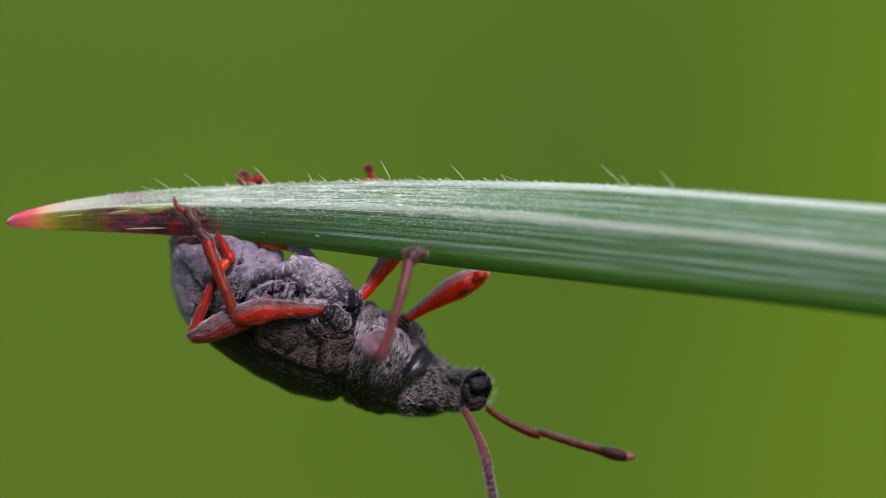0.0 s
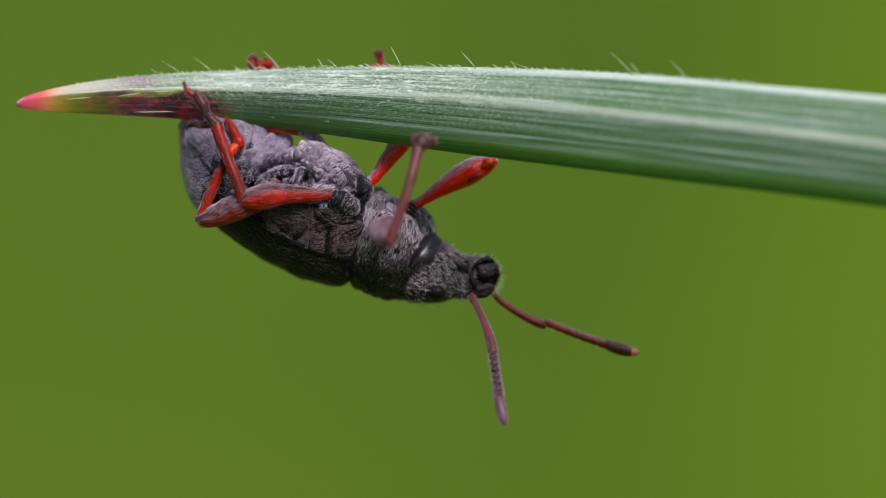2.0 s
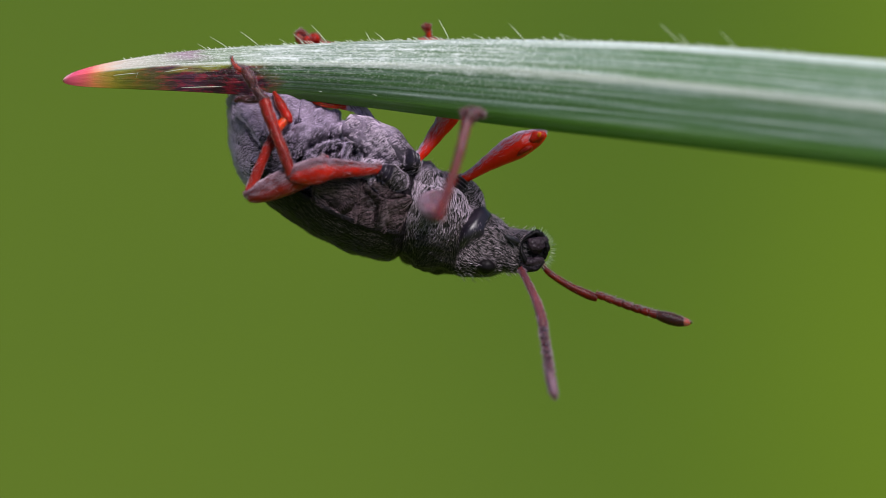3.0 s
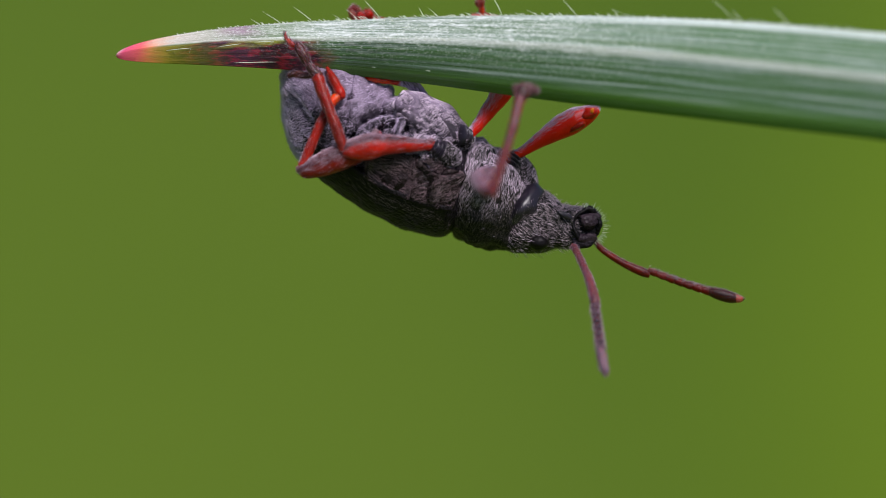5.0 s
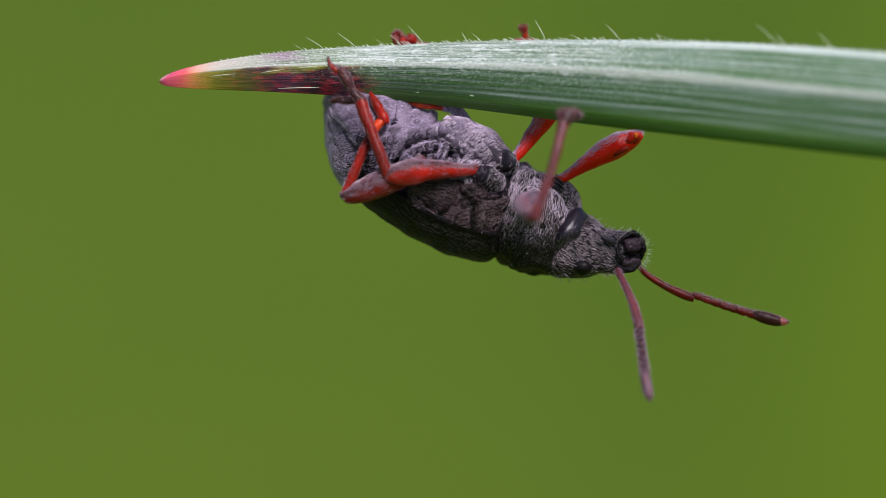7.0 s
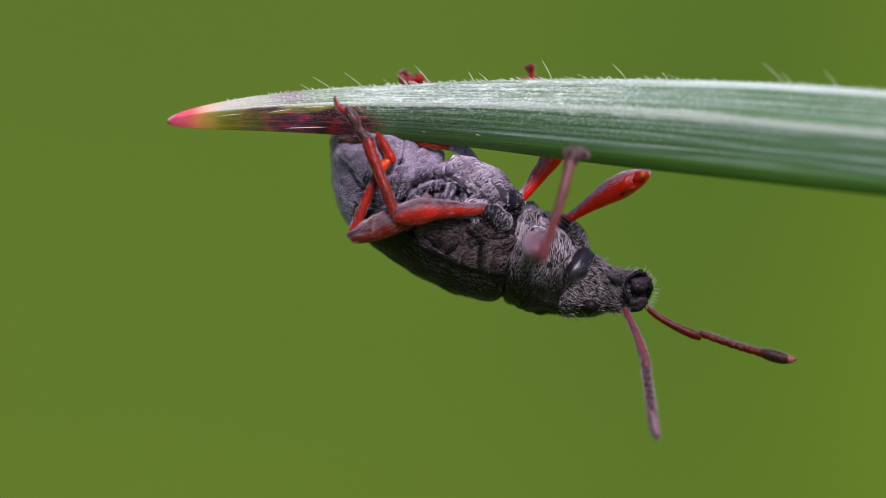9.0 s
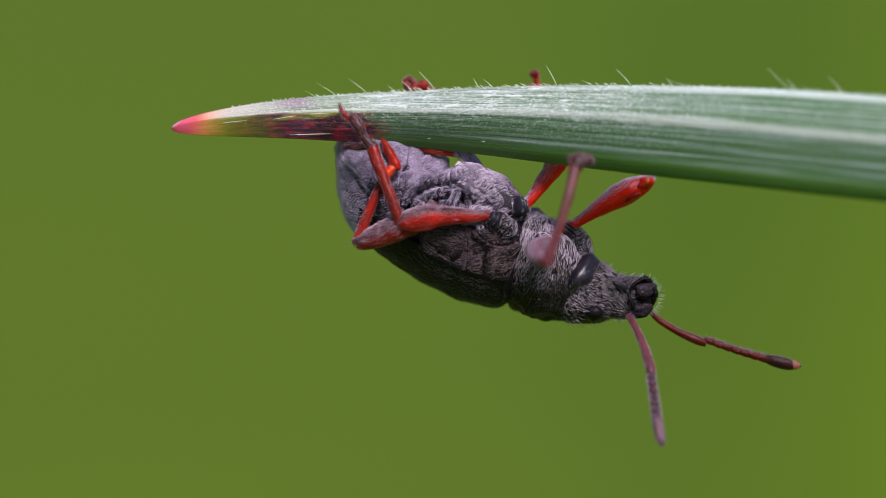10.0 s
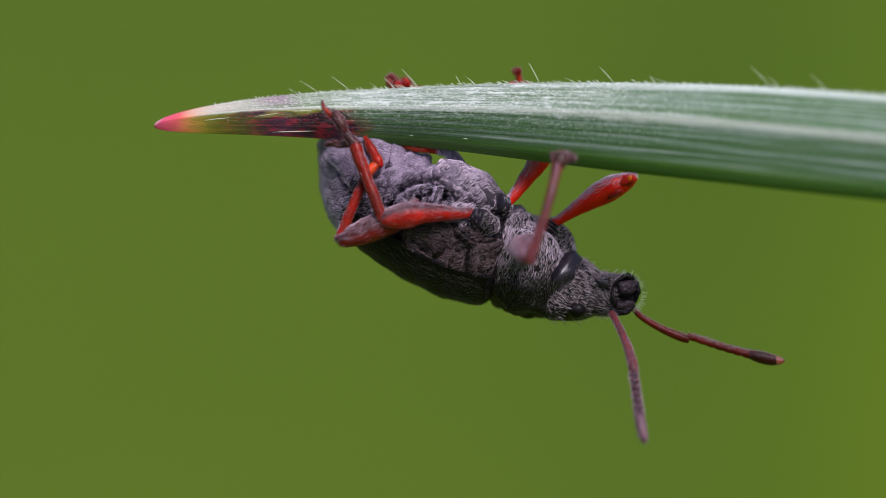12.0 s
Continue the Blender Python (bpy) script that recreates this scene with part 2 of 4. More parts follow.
LEAF = leaf_material()
LEAF_BACK = leaf_back_material()
BLADE_HAIR = hair_material("blade_hair", (0.62, 0.68, 0.56), (0.45, 0.55, 0.40))
BELLY = belly_material()
ELYTRON = cuticle_material("wing_case_shell", (0.006, 0.005, 0.005), (0.015, 0.013, 0.013), 0.5)
BROWN = cuticle_material("side_plate_shell", (0.009, 0.006, 0.007), (0.027, 0.018, 0.019), 0.5)
CHEST = cuticle_material("chest_shell", (0.005, 0.005, 0.005), (0.013, 0.012, 0.012), 0.5)
JOINT = cuticle_material("joint_horn", (0.006, 0.005, 0.006), (0.019, 0.013, 0.019), 0.6)
NECK = cuticle_material("neck_horn", (0.007, 0.005, 0.010), (0.019, 0.014, 0.024), 0.37, 0.10)
BLACK = cuticle_material("black_horn", (0.004, 0.003, 0.004), (0.009, 0.007, 0.008), 0.42, 0.4)
MOUTH = cuticle_material("mouth_horn", (0.021, 0.013, 0.019), (0.064, 0.044, 0.056), 0.42, 0.7)
RED = leg_material("red_horn", (0.766, 0.019, 0.002), (0.479, 0.010, 0.002), 0.4)
EMBER = leg_material("ember_red_horn", (0.827, 0.065, 0.009), (0.522, 0.026, 0.007), 0.4)
WINE = leg_material("wine_red_horn", (0.60, 0.013, 0.003), (0.26, 0.008, 0.004), 0.4)
SHIN = leg_material("shin_horn", (0.36, 0.013, 0.005), (0.15, 0.010, 0.006))
DUSKY = leg_material("dusky_red_horn", (0.30, 0.013, 0.007), (0.10, 0.010, 0.008))
DARK_FOOT = leg_material("dark_foot_horn", (0.083, 0.031, 0.030), (0.035, 0.016, 0.015))
LILAC = leg_material("lilac_horn", (0.183, 0.091, 0.126), (0.122, 0.061, 0.087))
BEAD = leg_material("mauve_bead_horn", (0.052, 0.017, 0.026), (0.030, 0.010, 0.016))
DUST = leg_material("dusty_mauve_horn", (0.148, 0.074, 0.104), (0.096, 0.044, 0.065))
PURPLE = leg_material("dusty_red_horn", (0.135, 0.035, 0.044), (0.074, 0.024, 0.031))
MAUVE = hair_material("mauve_down", (0.174, 0.074, 0.091), (0.044, 0.016, 0.021))
RUST = hair_material("rust_hair", (0.34, 0.045, 0.03), (0.07, 0.008, 0.006))
FEELER = leg_material("feeler_horn", (0.183, 0.009, 0.005), (0.074, 0.006, 0.005))
FEELER_CLUB = leg_material("feeler_club_horn", (0.074, 0.016, 0.016), (0.035, 0.009, 0.010))
PINK = leg_material("pale_pink_horn", (0.539, 0.174, 0.148), (0.348, 0.078, 0.070))
AMBER = leg_material("amber_horn", (0.739, 0.226, 0.013), (0.609, 0.157, 0.009))
POWDER = hair_material("powder_hair", (0.40, 0.34, 0.48), (0.17, 0.14, 0.21))
FUR_ARM = hair_material("arm_hair", (0.365, 0.252, 0.331), (0.174, 0.096, 0.131))
FUR = hair_material("grey_hair", (0.88, 0.73, 0.94), (0.34, 0.26, 0.40))
FUR_BRIGHT = hair_material("silver_lilac_hair", (1.0, 0.85, 0.97), (0.42, 0.32, 0.45))
FUR_LEG = hair_material("leg_hair", (0.58, 0.45, 0.54), (0.20, 0.09, 0.12))
FUR_BROWN = hair_material("side_hair", (0.27, 0.182, 0.205), (0.060, 0.037, 0.043))
FUR_DARK = hair_material("brown_hair", (0.150, 0.118, 0.108), (0.026, 0.020, 0.018))
FUR_SHADE = hair_material("chest_shade_hair", (0.17, 0.14, 0.13), (0.035, 0.028, 0.025))
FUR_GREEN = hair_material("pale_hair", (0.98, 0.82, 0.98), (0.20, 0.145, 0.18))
FUR_HEAD = hair_material("head_hair", (0.82, 0.68, 0.76), (0.15, 0.11, 0.13))
MEADOW = meadow_material()

# ---- helpers for shapes ----
# Plan of the insect and the blade: hundredths of a millimetre, u to the right, v down, d away from the lens.
ORIGIN_U, ORIGIN_V, UNIT = 784.0, 441.0, 1e-5


def at(u, v, d=0.0):
    return Vector(((u - ORIGIN_U) * UNIT, d * UNIT, (ORIGIN_V - v) * UNIT))


def smooth_line(points, steps):
    """A smooth curve of any-dimensional points, steps to each span."""
    pts = np.array(points, float)
    ext = np.vstack([2 * pts[0] - pts[1], pts, 2 * pts[-1] - pts[-2]])
    out = []
    for i in range(len(pts) - 1):
        a, b, c, e = ext[i:i + 4]
        for k in range(steps):
            t = k / steps
            out.append(0.5 * (2 * b + (c - a) * t + (2 * a - 5 * b + 4 * c - e) * t * t + (3 * b - a - 3 * c + e) * t ** 3))
    out.append(pts[-1])
    return np.array(out)


def skin(rings, closed=True, caps=True):
    """A mesh over rings of equally many points."""
    bm = bmesh.new()
    rows = [[bm.verts.new(p) for p in ring] for ring in rings]
    n = len(rows[0])
    for a, b in zip(rows, rows[1:]):
        for k in range(n if closed else n - 1):
            bm.faces.new((a[k], a[(k + 1) % n], b[(k + 1) % n], b[k]))
    if caps and closed:
        for row in (rows[0], rows[-1]):
            middle = bm.verts.new(sum((v.co for v in row), Vector()) / n)
            for k in range(n):
                bm.faces.new((row[k], row[(k + 1) % n], middle))
    bmesh.ops.recalc_face_normals(bm, faces=bm.faces)
    return bm


def part(name, bm, material, parent, label="", kind="", smooth=True):
    """Links a bmesh as one mesh object under a thing or a part."""
    mesh = bpy.data.meshes.new(name)
    bm.to_mesh(mesh)
    bm.free()
    mesh.polygons.foreach_set("use_smooth", [smooth] * len(mesh.polygons))
    mesh.materials.append(material)
    ob = new(name, mesh)
    ob.parent = parent
    return tagged(ob, label, kind=kind)


def limb(points, steps=6, sides=14, flat=1.0, bumps=0.0):
    """A round limb through points (u, v, d, radius); flat: its thickness towards the lens against its width."""
    line = smooth_line(points, steps)
    rings = []
    for i, (u, v, d, r) in enumerate(line):
        a, b = line[max(i - 1, 0)], line[min(i + 1, len(line) - 1)]
        way = (at(*b[:3]) - at(*a[:3])).normalized()
        side = way.cross(Vector((0, 1, 0)))
        side = side.normalized() if side.length > 0.05 else way.cross(Vector((1, 0, 0))).normalized()
        deep = way.cross(side)
        wave = 1 + bumps * math.sin(i * 2.1)
        rings.append([at(u, v, d) + (side * math.cos(q) + deep * math.sin(q) * flat) * (max(r, 0.3) * wave * UNIT)
                      for q in (2 * math.pi * k / sides for k in range(sides))])
    return skin(rings)


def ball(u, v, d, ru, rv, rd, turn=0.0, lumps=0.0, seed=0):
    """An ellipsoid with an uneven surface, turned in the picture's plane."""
    bm = bmesh.new()
    bmesh.ops.create_uvsphere(bm, u_segments=20, v_segments=12, radius=1.0)
    spin = Matrix.Rotation(radians(turn), 3, "Y")
    for vert in bm.verts:
        k = 1 + lumps * noise.noise(vert.co * 1.7 + Vector((seed, seed * 2, 3)))
        vert.co = at(u, v, d) + spin @ Vector((vert.co.x * ru * k, vert.co.y * rd * k, vert.co.z * rv * k)) * UNIT
    return bm


# Creases of the underside: from (u, v) to (u, v), depth, width, and on which side their lip rises.
CREASES = ((609, 300, 660, 362, 10, 5, 1), (688, 324, 712, 302, 10, 6, -1), (712, 302, 744, 279, 10, 6, -1), (752, 332, 798, 290, 9, 6, 1),
           (714, 370, 734, 341, 13, 6, 1), (734, 341, 780, 326, 12, 6, 1), (834, 306, 822, 338, 15, 7, -1), (822, 338, 803, 372, 17, 7, -1),
           (757, 362, 786, 350, 11, 5, 1), (786, 350, 783, 370, 10, 4, 1), (872, 372, 905, 352, 9, 6, -1), (640, 300, 668, 262, 5, 5, 1),
           (780, 326, 816, 316, 9, 6, 1), (836, 416, 858, 442, 14, 6, 1), (858, 442, 902, 428, 12, 6, -1), (858, 442, 850, 476, 9, 5, 1))


def valleys(u, v):
    """How deep in a crease each of many places (u, v) lies, from 0 to 1."""
    most = np.zeros(len(u))
    for u0, v0, u1, v1, depth, wide, lip in CREASES:
        long = math.hypot(u1 - u0, v1 - v0)
        t = ((u - u0) * (u1 - u0) + (v - v0) * (v1 - v0)) / long
        q = ((u - u0) * (v1 - v0) - (v - v0) * (u1 - u0)) / long
        past = np.maximum(0.0, np.maximum(-t, t - long))
        most = np.maximum(most, np.exp(-(q / (1.05 * wide)) ** 2 - (past / wide) ** 2) * min(1.0, depth / 9))
    return most


def fur(name, owner, count, length, thick, way, material, seed=1, lift=0.05, spread=0.08, above=-2.0, parent=None, rows=(-1e4, 1e4), gaps=0.22, edge=1e4, comb=0.0, bare=False):
    """Short hairs laid on a part's surface; way: the direction in which they lie; above: only where the surface faces up by so much;
    rows: only between these heights of the plan; edge: only up to this slanting line across the trunk; comb: the pitch of the
    strands in which the hairs clump; bare: none in the creases of the underside."""
    rng = np.random.default_rng(seed)
    mesh = owner.data
    mesh.calc_loop_triangles()
    co = np.array([v.co for v in mesh.vertices])
    no = np.array([v.normal for v in mesh.vertices])
    tri = np.array([tuple(t.vertices) for t in mesh.loop_triangles])
    a, b, c = co[tri[:, 0]], co[tri[:, 1]], co[tri[:, 2]]
    area = np.linalg.norm(np.cross(b - a, c - a), axis=1)
    pick = rng.choice(len(tri), count, p=area / area.sum())
    w = rng.dirichlet((1, 1, 1), count)
    root = (co[tri[pick]] * w[:, :, None]).sum(1)
    up = (no[tri[pick]] * w[:, :, None]).sum(1)
    up /= np.linalg.norm(up, axis=1)[:, None] + 1e-9
    # the lie of the fur swings gently from place to place
    way = np.array(way, float) / np.linalg.norm(way)
    swing = 0.24 * np.sin(root @ np.array((5200.0, 3100.0, 4300.0)) + seed) + rng.normal(0, spread, count)
    cross = np.cross(up, way)
    flow = way * np.cos(swing)[:, None] + cross * np.sin(swing)[:, None]
    flow -= up * (flow * up).sum(1)[:, None]
    flow /= np.linalg.norm(flow, axis=1)[:, None] + 1e-9
    side = np.cross(up, flow)
    size = length * UNIT * rng.uniform(0.6, 1.3, count)[:, None]
    r = thick * UNIT
    verts = np.stack([root + side * r, root - side * r, root + flow * size * 0.55 + up * (size * lift * 0.6 + r * 1.3),
                      root + flow * size + up * size * lift], 1)
    down = ORIGIN_V - root[:, 2] / UNIT + rng.normal(0, 14, count)
    keep = (up[:, 2] + rng.normal(0, 0.25, count) > above) & (down > rows[0]) & (down < rows[1])
    keep &= ORIGIN_U + root[:, 0] / UNIT - 0.162 * (root[:, 2] / UNIT - ORIGIN_V + 362) < edge
    verts = verts[keep]
    # thinner and thicker tufts
    waves = rng.normal(0, 1, (5, 3)) * 13000.0
    tuft = np.sin(root @ waves.T + rng.uniform(0, 6, 5)).sum(1) / 2.2
    chance = 0.72 + gaps * tuft
    if bare:
        chance = chance * (1 - 0.97 * valleys(ORIGIN_U + root[:, 0] / UNIT, ORIGIN_V - root[:, 2] / UNIT))
    if comb:
        beside = np.cross(way, (0.0, 1.0, 0.0))
        beside /= np.linalg.norm(beside) + 1e-9
        warp = rng.normal(0, 1, (6, 3)) * 22000.0
        drift = np.sin(root @ warp.T + rng.uniform(0, 6, 6)).sum(1) * 1.6 + np.sin(root @ waves.T).sum(1) * 2.0
        strand = np.sin(2 * math.pi * (root @ beside / UNIT + drift) / comb)
        chance = chance * np.clip(0.16 + 1.25 * strand, 0.01, 1.0)
    verts = verts[rng.random(len(verts)) < np.clip(chance[keep], 0.02, 1.0)]
    m = len(verts)
    faces = (np.array([[0, 1, 2], [0, 2, 3], [1, 3, 2]])[None] + 4 * np.arange(m)[:, None, None]).reshape(-1, 3)
    data = bpy.data.meshes.new(name)
    data.from_pydata(verts.reshape(-1, 3).tolist(), [], faces.tolist())
    data.materials.append(material)
    ob = new(name, data)
    ob.parent = parent or owner
    return tagged(ob, kind="stuff")


# ---- the meadow ----
def meadow():
    """One sheet of turf to the horizon, with low swells."""
    bm = bmesh.new()
    reach = [-900, -300, -90, -30, -10, -4, -2, -1.2, -0.8, -0.5, -0.3, -0.15, 0, 0.15, 0.3, 0.5, 0.8, 1.2, 2, 4, 10, 30, 90, 300, 900]
    grid = [[bm.verts.new((x, y, (noise.noise(Vector((x * 0.8, y * 0.8, 0))) * 0.03 if abs(x) < 20 and abs(y) < 20 else 0.0) - 0.01)) for x in reach] for y in reach]
    for a, b in zip(grid, grid[1:]):
        for k in range(len(reach) - 1):
            bm.faces.new((a[k], a[k + 1], b[k + 1], b[k]))
    ob = part("ground", bm, MEADOW, None)
    tagged(ob, "sunlit yellow-green meadow turf, wholly out of focus", "meadow", kind="structure")


meadow()

# ---- the grass blade ----
TIP_U, TIP_V = 297.0, 231.0


def blade_laws(s):
    """Heights over the tip of upper edge, keel and lower edge, s millimetres along the blade; and its depth."""
    q = min(s, 12.8)
    rest = s - q
    root = math.sqrt(max(q, 0))
    top = 0.3308 * root + 0.0168 * q - 0.0040 * q * q - 0.0003 * q * q - 0.0001 * q ** 3 - rest * 0.085
    low_sag = 0.055 * math.exp(-((q - 7.5) / 2.5) ** 2)
    top += 0.03 * math.sin(math.pi * min(1.0, q / 4.0))
    keel = 0.1815 * root + 0.0312 * q - 0.0107 * q * q + 0.0002 * q ** 3 - rest * 0.115
    low = -0.2387 * root + 0.1243 * q - 0.0230 * q * q + 0.0008 * q ** 3 - rest * 0.125 - low_sag
    deep = -3.2 * max(0.0, (s - 4.0) / 9.0) ** 1.15 if s < 13 else -3.2 - (s - 13) * 0.409
    return top, keel, low, deep


def blade_point(s, w, back=0.0):
    """A point of the blade: s along, w across from -1 (lower edge) through 0 (keel) to 1 (upper edge)."""
    top, keel, low, deep = blade_laws(s)
    bend = max(0.0, s - 16.0)
    width = min(1.0, 0.25 + 0.75 * (s / 1.5))
    if w >= 0:
        z, y = keel + (top - keel) * w, 0.48 * width * w ** 1.15
    else:
        z, y = keel + (low - keel) * -w, (0.16 + 0.16 * min(1.0, max(0.0, (s - 2.2) / 2.0)) - 0.32 * min(1.0, max(0.0, (s - 4.5) / 6.0))) * width * (-w) ** 1.4
    y += 0.06 * min(1.0, max(0.0, s - 4.0) / 6.0) * max(0.0, -w) ** 1.6
    y += 0.09 * width * max(0.0, (-w - 0.74) / 0.26) ** 2 * min(1.0, max(0.0, s - 3.0) / 4.0)
    vein = 0.014 * min(1.0, max(0.0, s - 0.5) / 4.5) * abs(math.sin(w * 17.0)) * (1 - abs(w) ** 6) * (1.0 if w > 0 else max(0.15, 0.6 - 0.06 * max(0.0, s - 4.0)))
    y -= 0.42 * width + vein
    y += back * width
    # beyond the view the blade arches over and down to the turf
    drop = 0.0030 * bend ** 2.0 if bend < 60 else 0.0030 * 3600 + 0.36 * (bend - 60) + 0.004 * (bend - 60) ** 2
    t = radians(TILT)
    return Vector(((TIP_U - ORIGIN_U) * UNIT + s * 1e-3, (y + deep + drop * math.sin(t)) * 1e-3, (ORIGIN_V - TIP_V) * UNIT + (z - drop * math.cos(t)) * 1e-3))


def grass_blade():
    bm = bmesh.new()
    uv = bm.loops.layers.uv.new("UVMap")
    spans = [0.0, 0.015, 0.04, 0.08, 0.14, 0.22] + [0.3 + 0.1 * k for k in range(145)] + [15 + 3 * k for k in range(60)]
    across = [-1 + k / 34 for k in range(69)]
    spans = [s for s in spans if (STAND @ blade_point(s, 0)).z > -0.03]
    front = [[bm.verts.new(blade_point(s, w)) for w in across] for s in spans]
    thin = lambda w: 0.05 + 0.13 * (1 - abs(w) ** 3)
    rear = [[bm.verts.new(blade_point(s, w, thin(w))) for w in across] for s in spans]
    where = {}
    for rows in (front, rear):
        for s, row in zip(spans, rows):
            for w, vert in zip(across, row):
                where[vert] = (s, w)
    n = len(across)
    for rows, flip in ((front, False), (rear, True)):
        for a, b in zip(rows, rows[1:]):
            for k in range(n - 1):
                quad = (a[k], b[k], b[k + 1], a[k + 1])
                bm.faces.new(quad[::-1] if flip else quad).material_index = int(flip)
    for k in (0, n - 1):
        for i in range(len(spans) - 1):
            bm.faces.new((front[i][k], front[i + 1][k], rear[i + 1][k], rear[i][k]))
    for face in bm.faces:
        for loop in face.loops:
            loop[uv].uv = where[loop.vert]
    bmesh.ops.recalc_face_normals(bm, faces=bm.faces)
    root = new("grass_blade")
    root.matrix_world = STAND
    tagged(root, "grey-green hairy grass blade with pink and dark red tip over meadow", "grass blade")
    leaf = part("leaf", bm, LEAF, root)
    leaf.data.materials.append(LEAF_BACK)
    # fine teeth along the margins and keel
    rng = random.Random(4)
    verts, faces = [], []

    def bristle(p, way, r):
        side = way.cross(Vector((0, 1, 0))).normalized() * r
        deep = Vector((0, r, 0))
        i = len(verts)
        mid = p + way * 0.55 + Vector((0, 0, way.length * 0.05))
        verts.extend([p - side, p + side, p - deep, mid - side * 0.7, mid + side * 0.7, mid - deep * 0.7, p + way])
        for k in range(3):
            a, b = i + k, i + (k + 1) % 3
            faces.append((a, b, b + 3))
            faces.append((a, b + 3, a + 3))
            faces.append((a + 3, b + 3, i + 6))

    for edge, step, size in ((1.0, 0.07, 0.06), (0.97, 0.12, 0.05), (0.0, 0.12, 0.045), (0.15, 0.5, 0.03), (0.4, 0.4, 0.03), (0.64, 0.4, 0.03), (0.84, 0.3, 0.03)):
        s = 1.1 if abs(edge) > 0.9 or edge == 0 else 2.2
        while s < (13 if edge >= 0 else 3.4):
            p = blade_point(s + rng.uniform(-0.03, 0.03), edge if abs(edge) > 0.95 or edge == 0 else edge + rng.uniform(-0.07, 0.07))
            up = 0.6 if edge >= 0 else -0.6
            k = size * rng.choice((0.35, 0.6, 0.8, 1.0, 1.5)) * rng.uniform(0.8, 1.2) * min(1.0, 0.25 + s / 6.0)
            bristle(p, Vector((-k, -k * rng.uniform(0.1, 0.5), k * up)) * 1e-3, 8e-6)
            s += step * rng.uniform(0.3, 1.9)
    for _ in range(6):
        p = blade_point(rng.uniform(0.5, 12.5), rng.uniform(-0.9, 0.95))
        k = rng.uniform(0.04, 0.11)
        bristle(p, Vector((-k, -k * 0.4, -k * rng.uniform(-0.4, 0.4))) * 1e-3, 7e-6)
    mesh = bpy.data.meshes.new("bristles")
    mesh.from_pydata([tuple(v) for v in verts], [], faces)
    mesh.materials.append(BLADE_HAIR)
    ob = new("bristles", mesh)
    ob.parent = root
    tagged(ob, "short white bristles", kind="stuff")
    # white hairs lying flat on the blade
    for s, w, run, rise in ((0.90, -0.30, 0.42, 0.02), (1.80, -0.25, 0.42, 0.05), (2.10, -0.86, 0.75, 0.05), (1.30, -0.5, 0.05, 0.14), (3.70, 0.85, 0.17, -0.14), (4.05, 0.35, 0.10, -0.12), (5.0, 0.5, 0.2, 0.03), (3.62, 0.92, 0.22, -0.17), (5.72, 0.42, 0.05, -0.16), (2.45, -0.1, 0.35, 0.01)):
        line = []
        for k in range(5):
            t = k / 4
            p = blade_point(s + run * t, w)
            line.append(p + Vector((0, -0.02 - 0.03 * math.sin(math.pi * t), rise * t)) * 1e-3)
        rings = [[q + Vector((0, math.cos(k * 1.2566), math.sin(k * 1.2566))) * (6e-6 if 0 < i < 4 else 2e-6) for k in range(5)] for i, q in enumerate(line)]
        part("hair", skin(rings), BLADE_HAIR, root)
    # long hairs on the far margin
    for s, tall, lean in ((2.55, 0.10, -0.17), (2.92, 0.20, -0.33), (3.48, 0.24, -0.33), (4.00, 0.11, -0.17), (4.28, 0.17, -0.20), (4.68, 0.30, -0.28),
                          (5.44, 0.16, -0.09), (5.70, 0.14, -0.17), (6.82, 0.33, -0.18), (7.45, 0.10, -0.20), (8.12, 0.27, -0.25), (8.85, 0.13, -0.12),
                          (9.05, 0.13, -0.30), (10.85, 0.36, -0.38), (10.98, 0.20, -0.18), (11.78, 0.29, -0.28)):
        p = blade_point(s, 0.97)
        a = p + Vector((lean * 0.48, 0.05, tall * 0.54)) * 1e-3
        b = p + Vector((lean * 1.05, 0.10, tall * 1.1)) * 1e-3
        rings = []
        for q, r in ((p, 9e-6), (a, 7e-6), (b, 2.5e-6)):
            rings.append([q + Vector((math.cos(k * 1.2566) * r, math.sin(k * 1.2566) * r, 0)) for k in range(5)])
        part("hair", skin(rings), BLADE_HAIR, root)
    return root


blade = grass_blade()


# ---- the weevil ----
# Sections of the trunk: belly point (u, v), back point (u, v), half width, depth of the middle.
TRUNK = ((590, 268, 592, 290, 8, 40), (600, 250, 597, 350, 42, 40), (628, 238, 616, 402, 76, 40), (688, 242, 664, 449, 101, 38),
         (748, 268, 718, 488, 110, 36), (800, 302, 777, 519, 112, 34), (852, 316, 831, 540, 108, 32), (904, 342, 871, 545, 98, 30), (923, 362, 895, 535, 76, 30))
CHEST_LINE = ((920, 366, 888, 530, 62, 30), (942, 372, 900, 545, 82, 30), (966, 390, 934, 563, 88, 30), (992, 404, 966, 570, 82, 28), (1012, 424, 986, 571, 66, 26), (1024, 444, 998, 564, 46, 26))
NECK_LINE = ((1006, 462, 974, 528, 46, 26), (1022, 452, 984, 540, 64, 26), (1040, 451, 996, 545, 69, 24), (1056, 463, 1008, 545, 57, 24))
HEAD_LINE = ((1041, 472, 974, 548, 44, 24), (1051, 466, 988, 572, 62, 23), (1066, 472, 1040, 575, 56, 22), (1084, 485, 1074, 571, 46, 18), (1105, 494, 1100, 567, 40, 14), (1128, 496, 1122, 562, 36, 10), (1144, 508, 1136, 552, 26, 8))


FINE = 2          # rings and sides of the trunk for each step of its plan


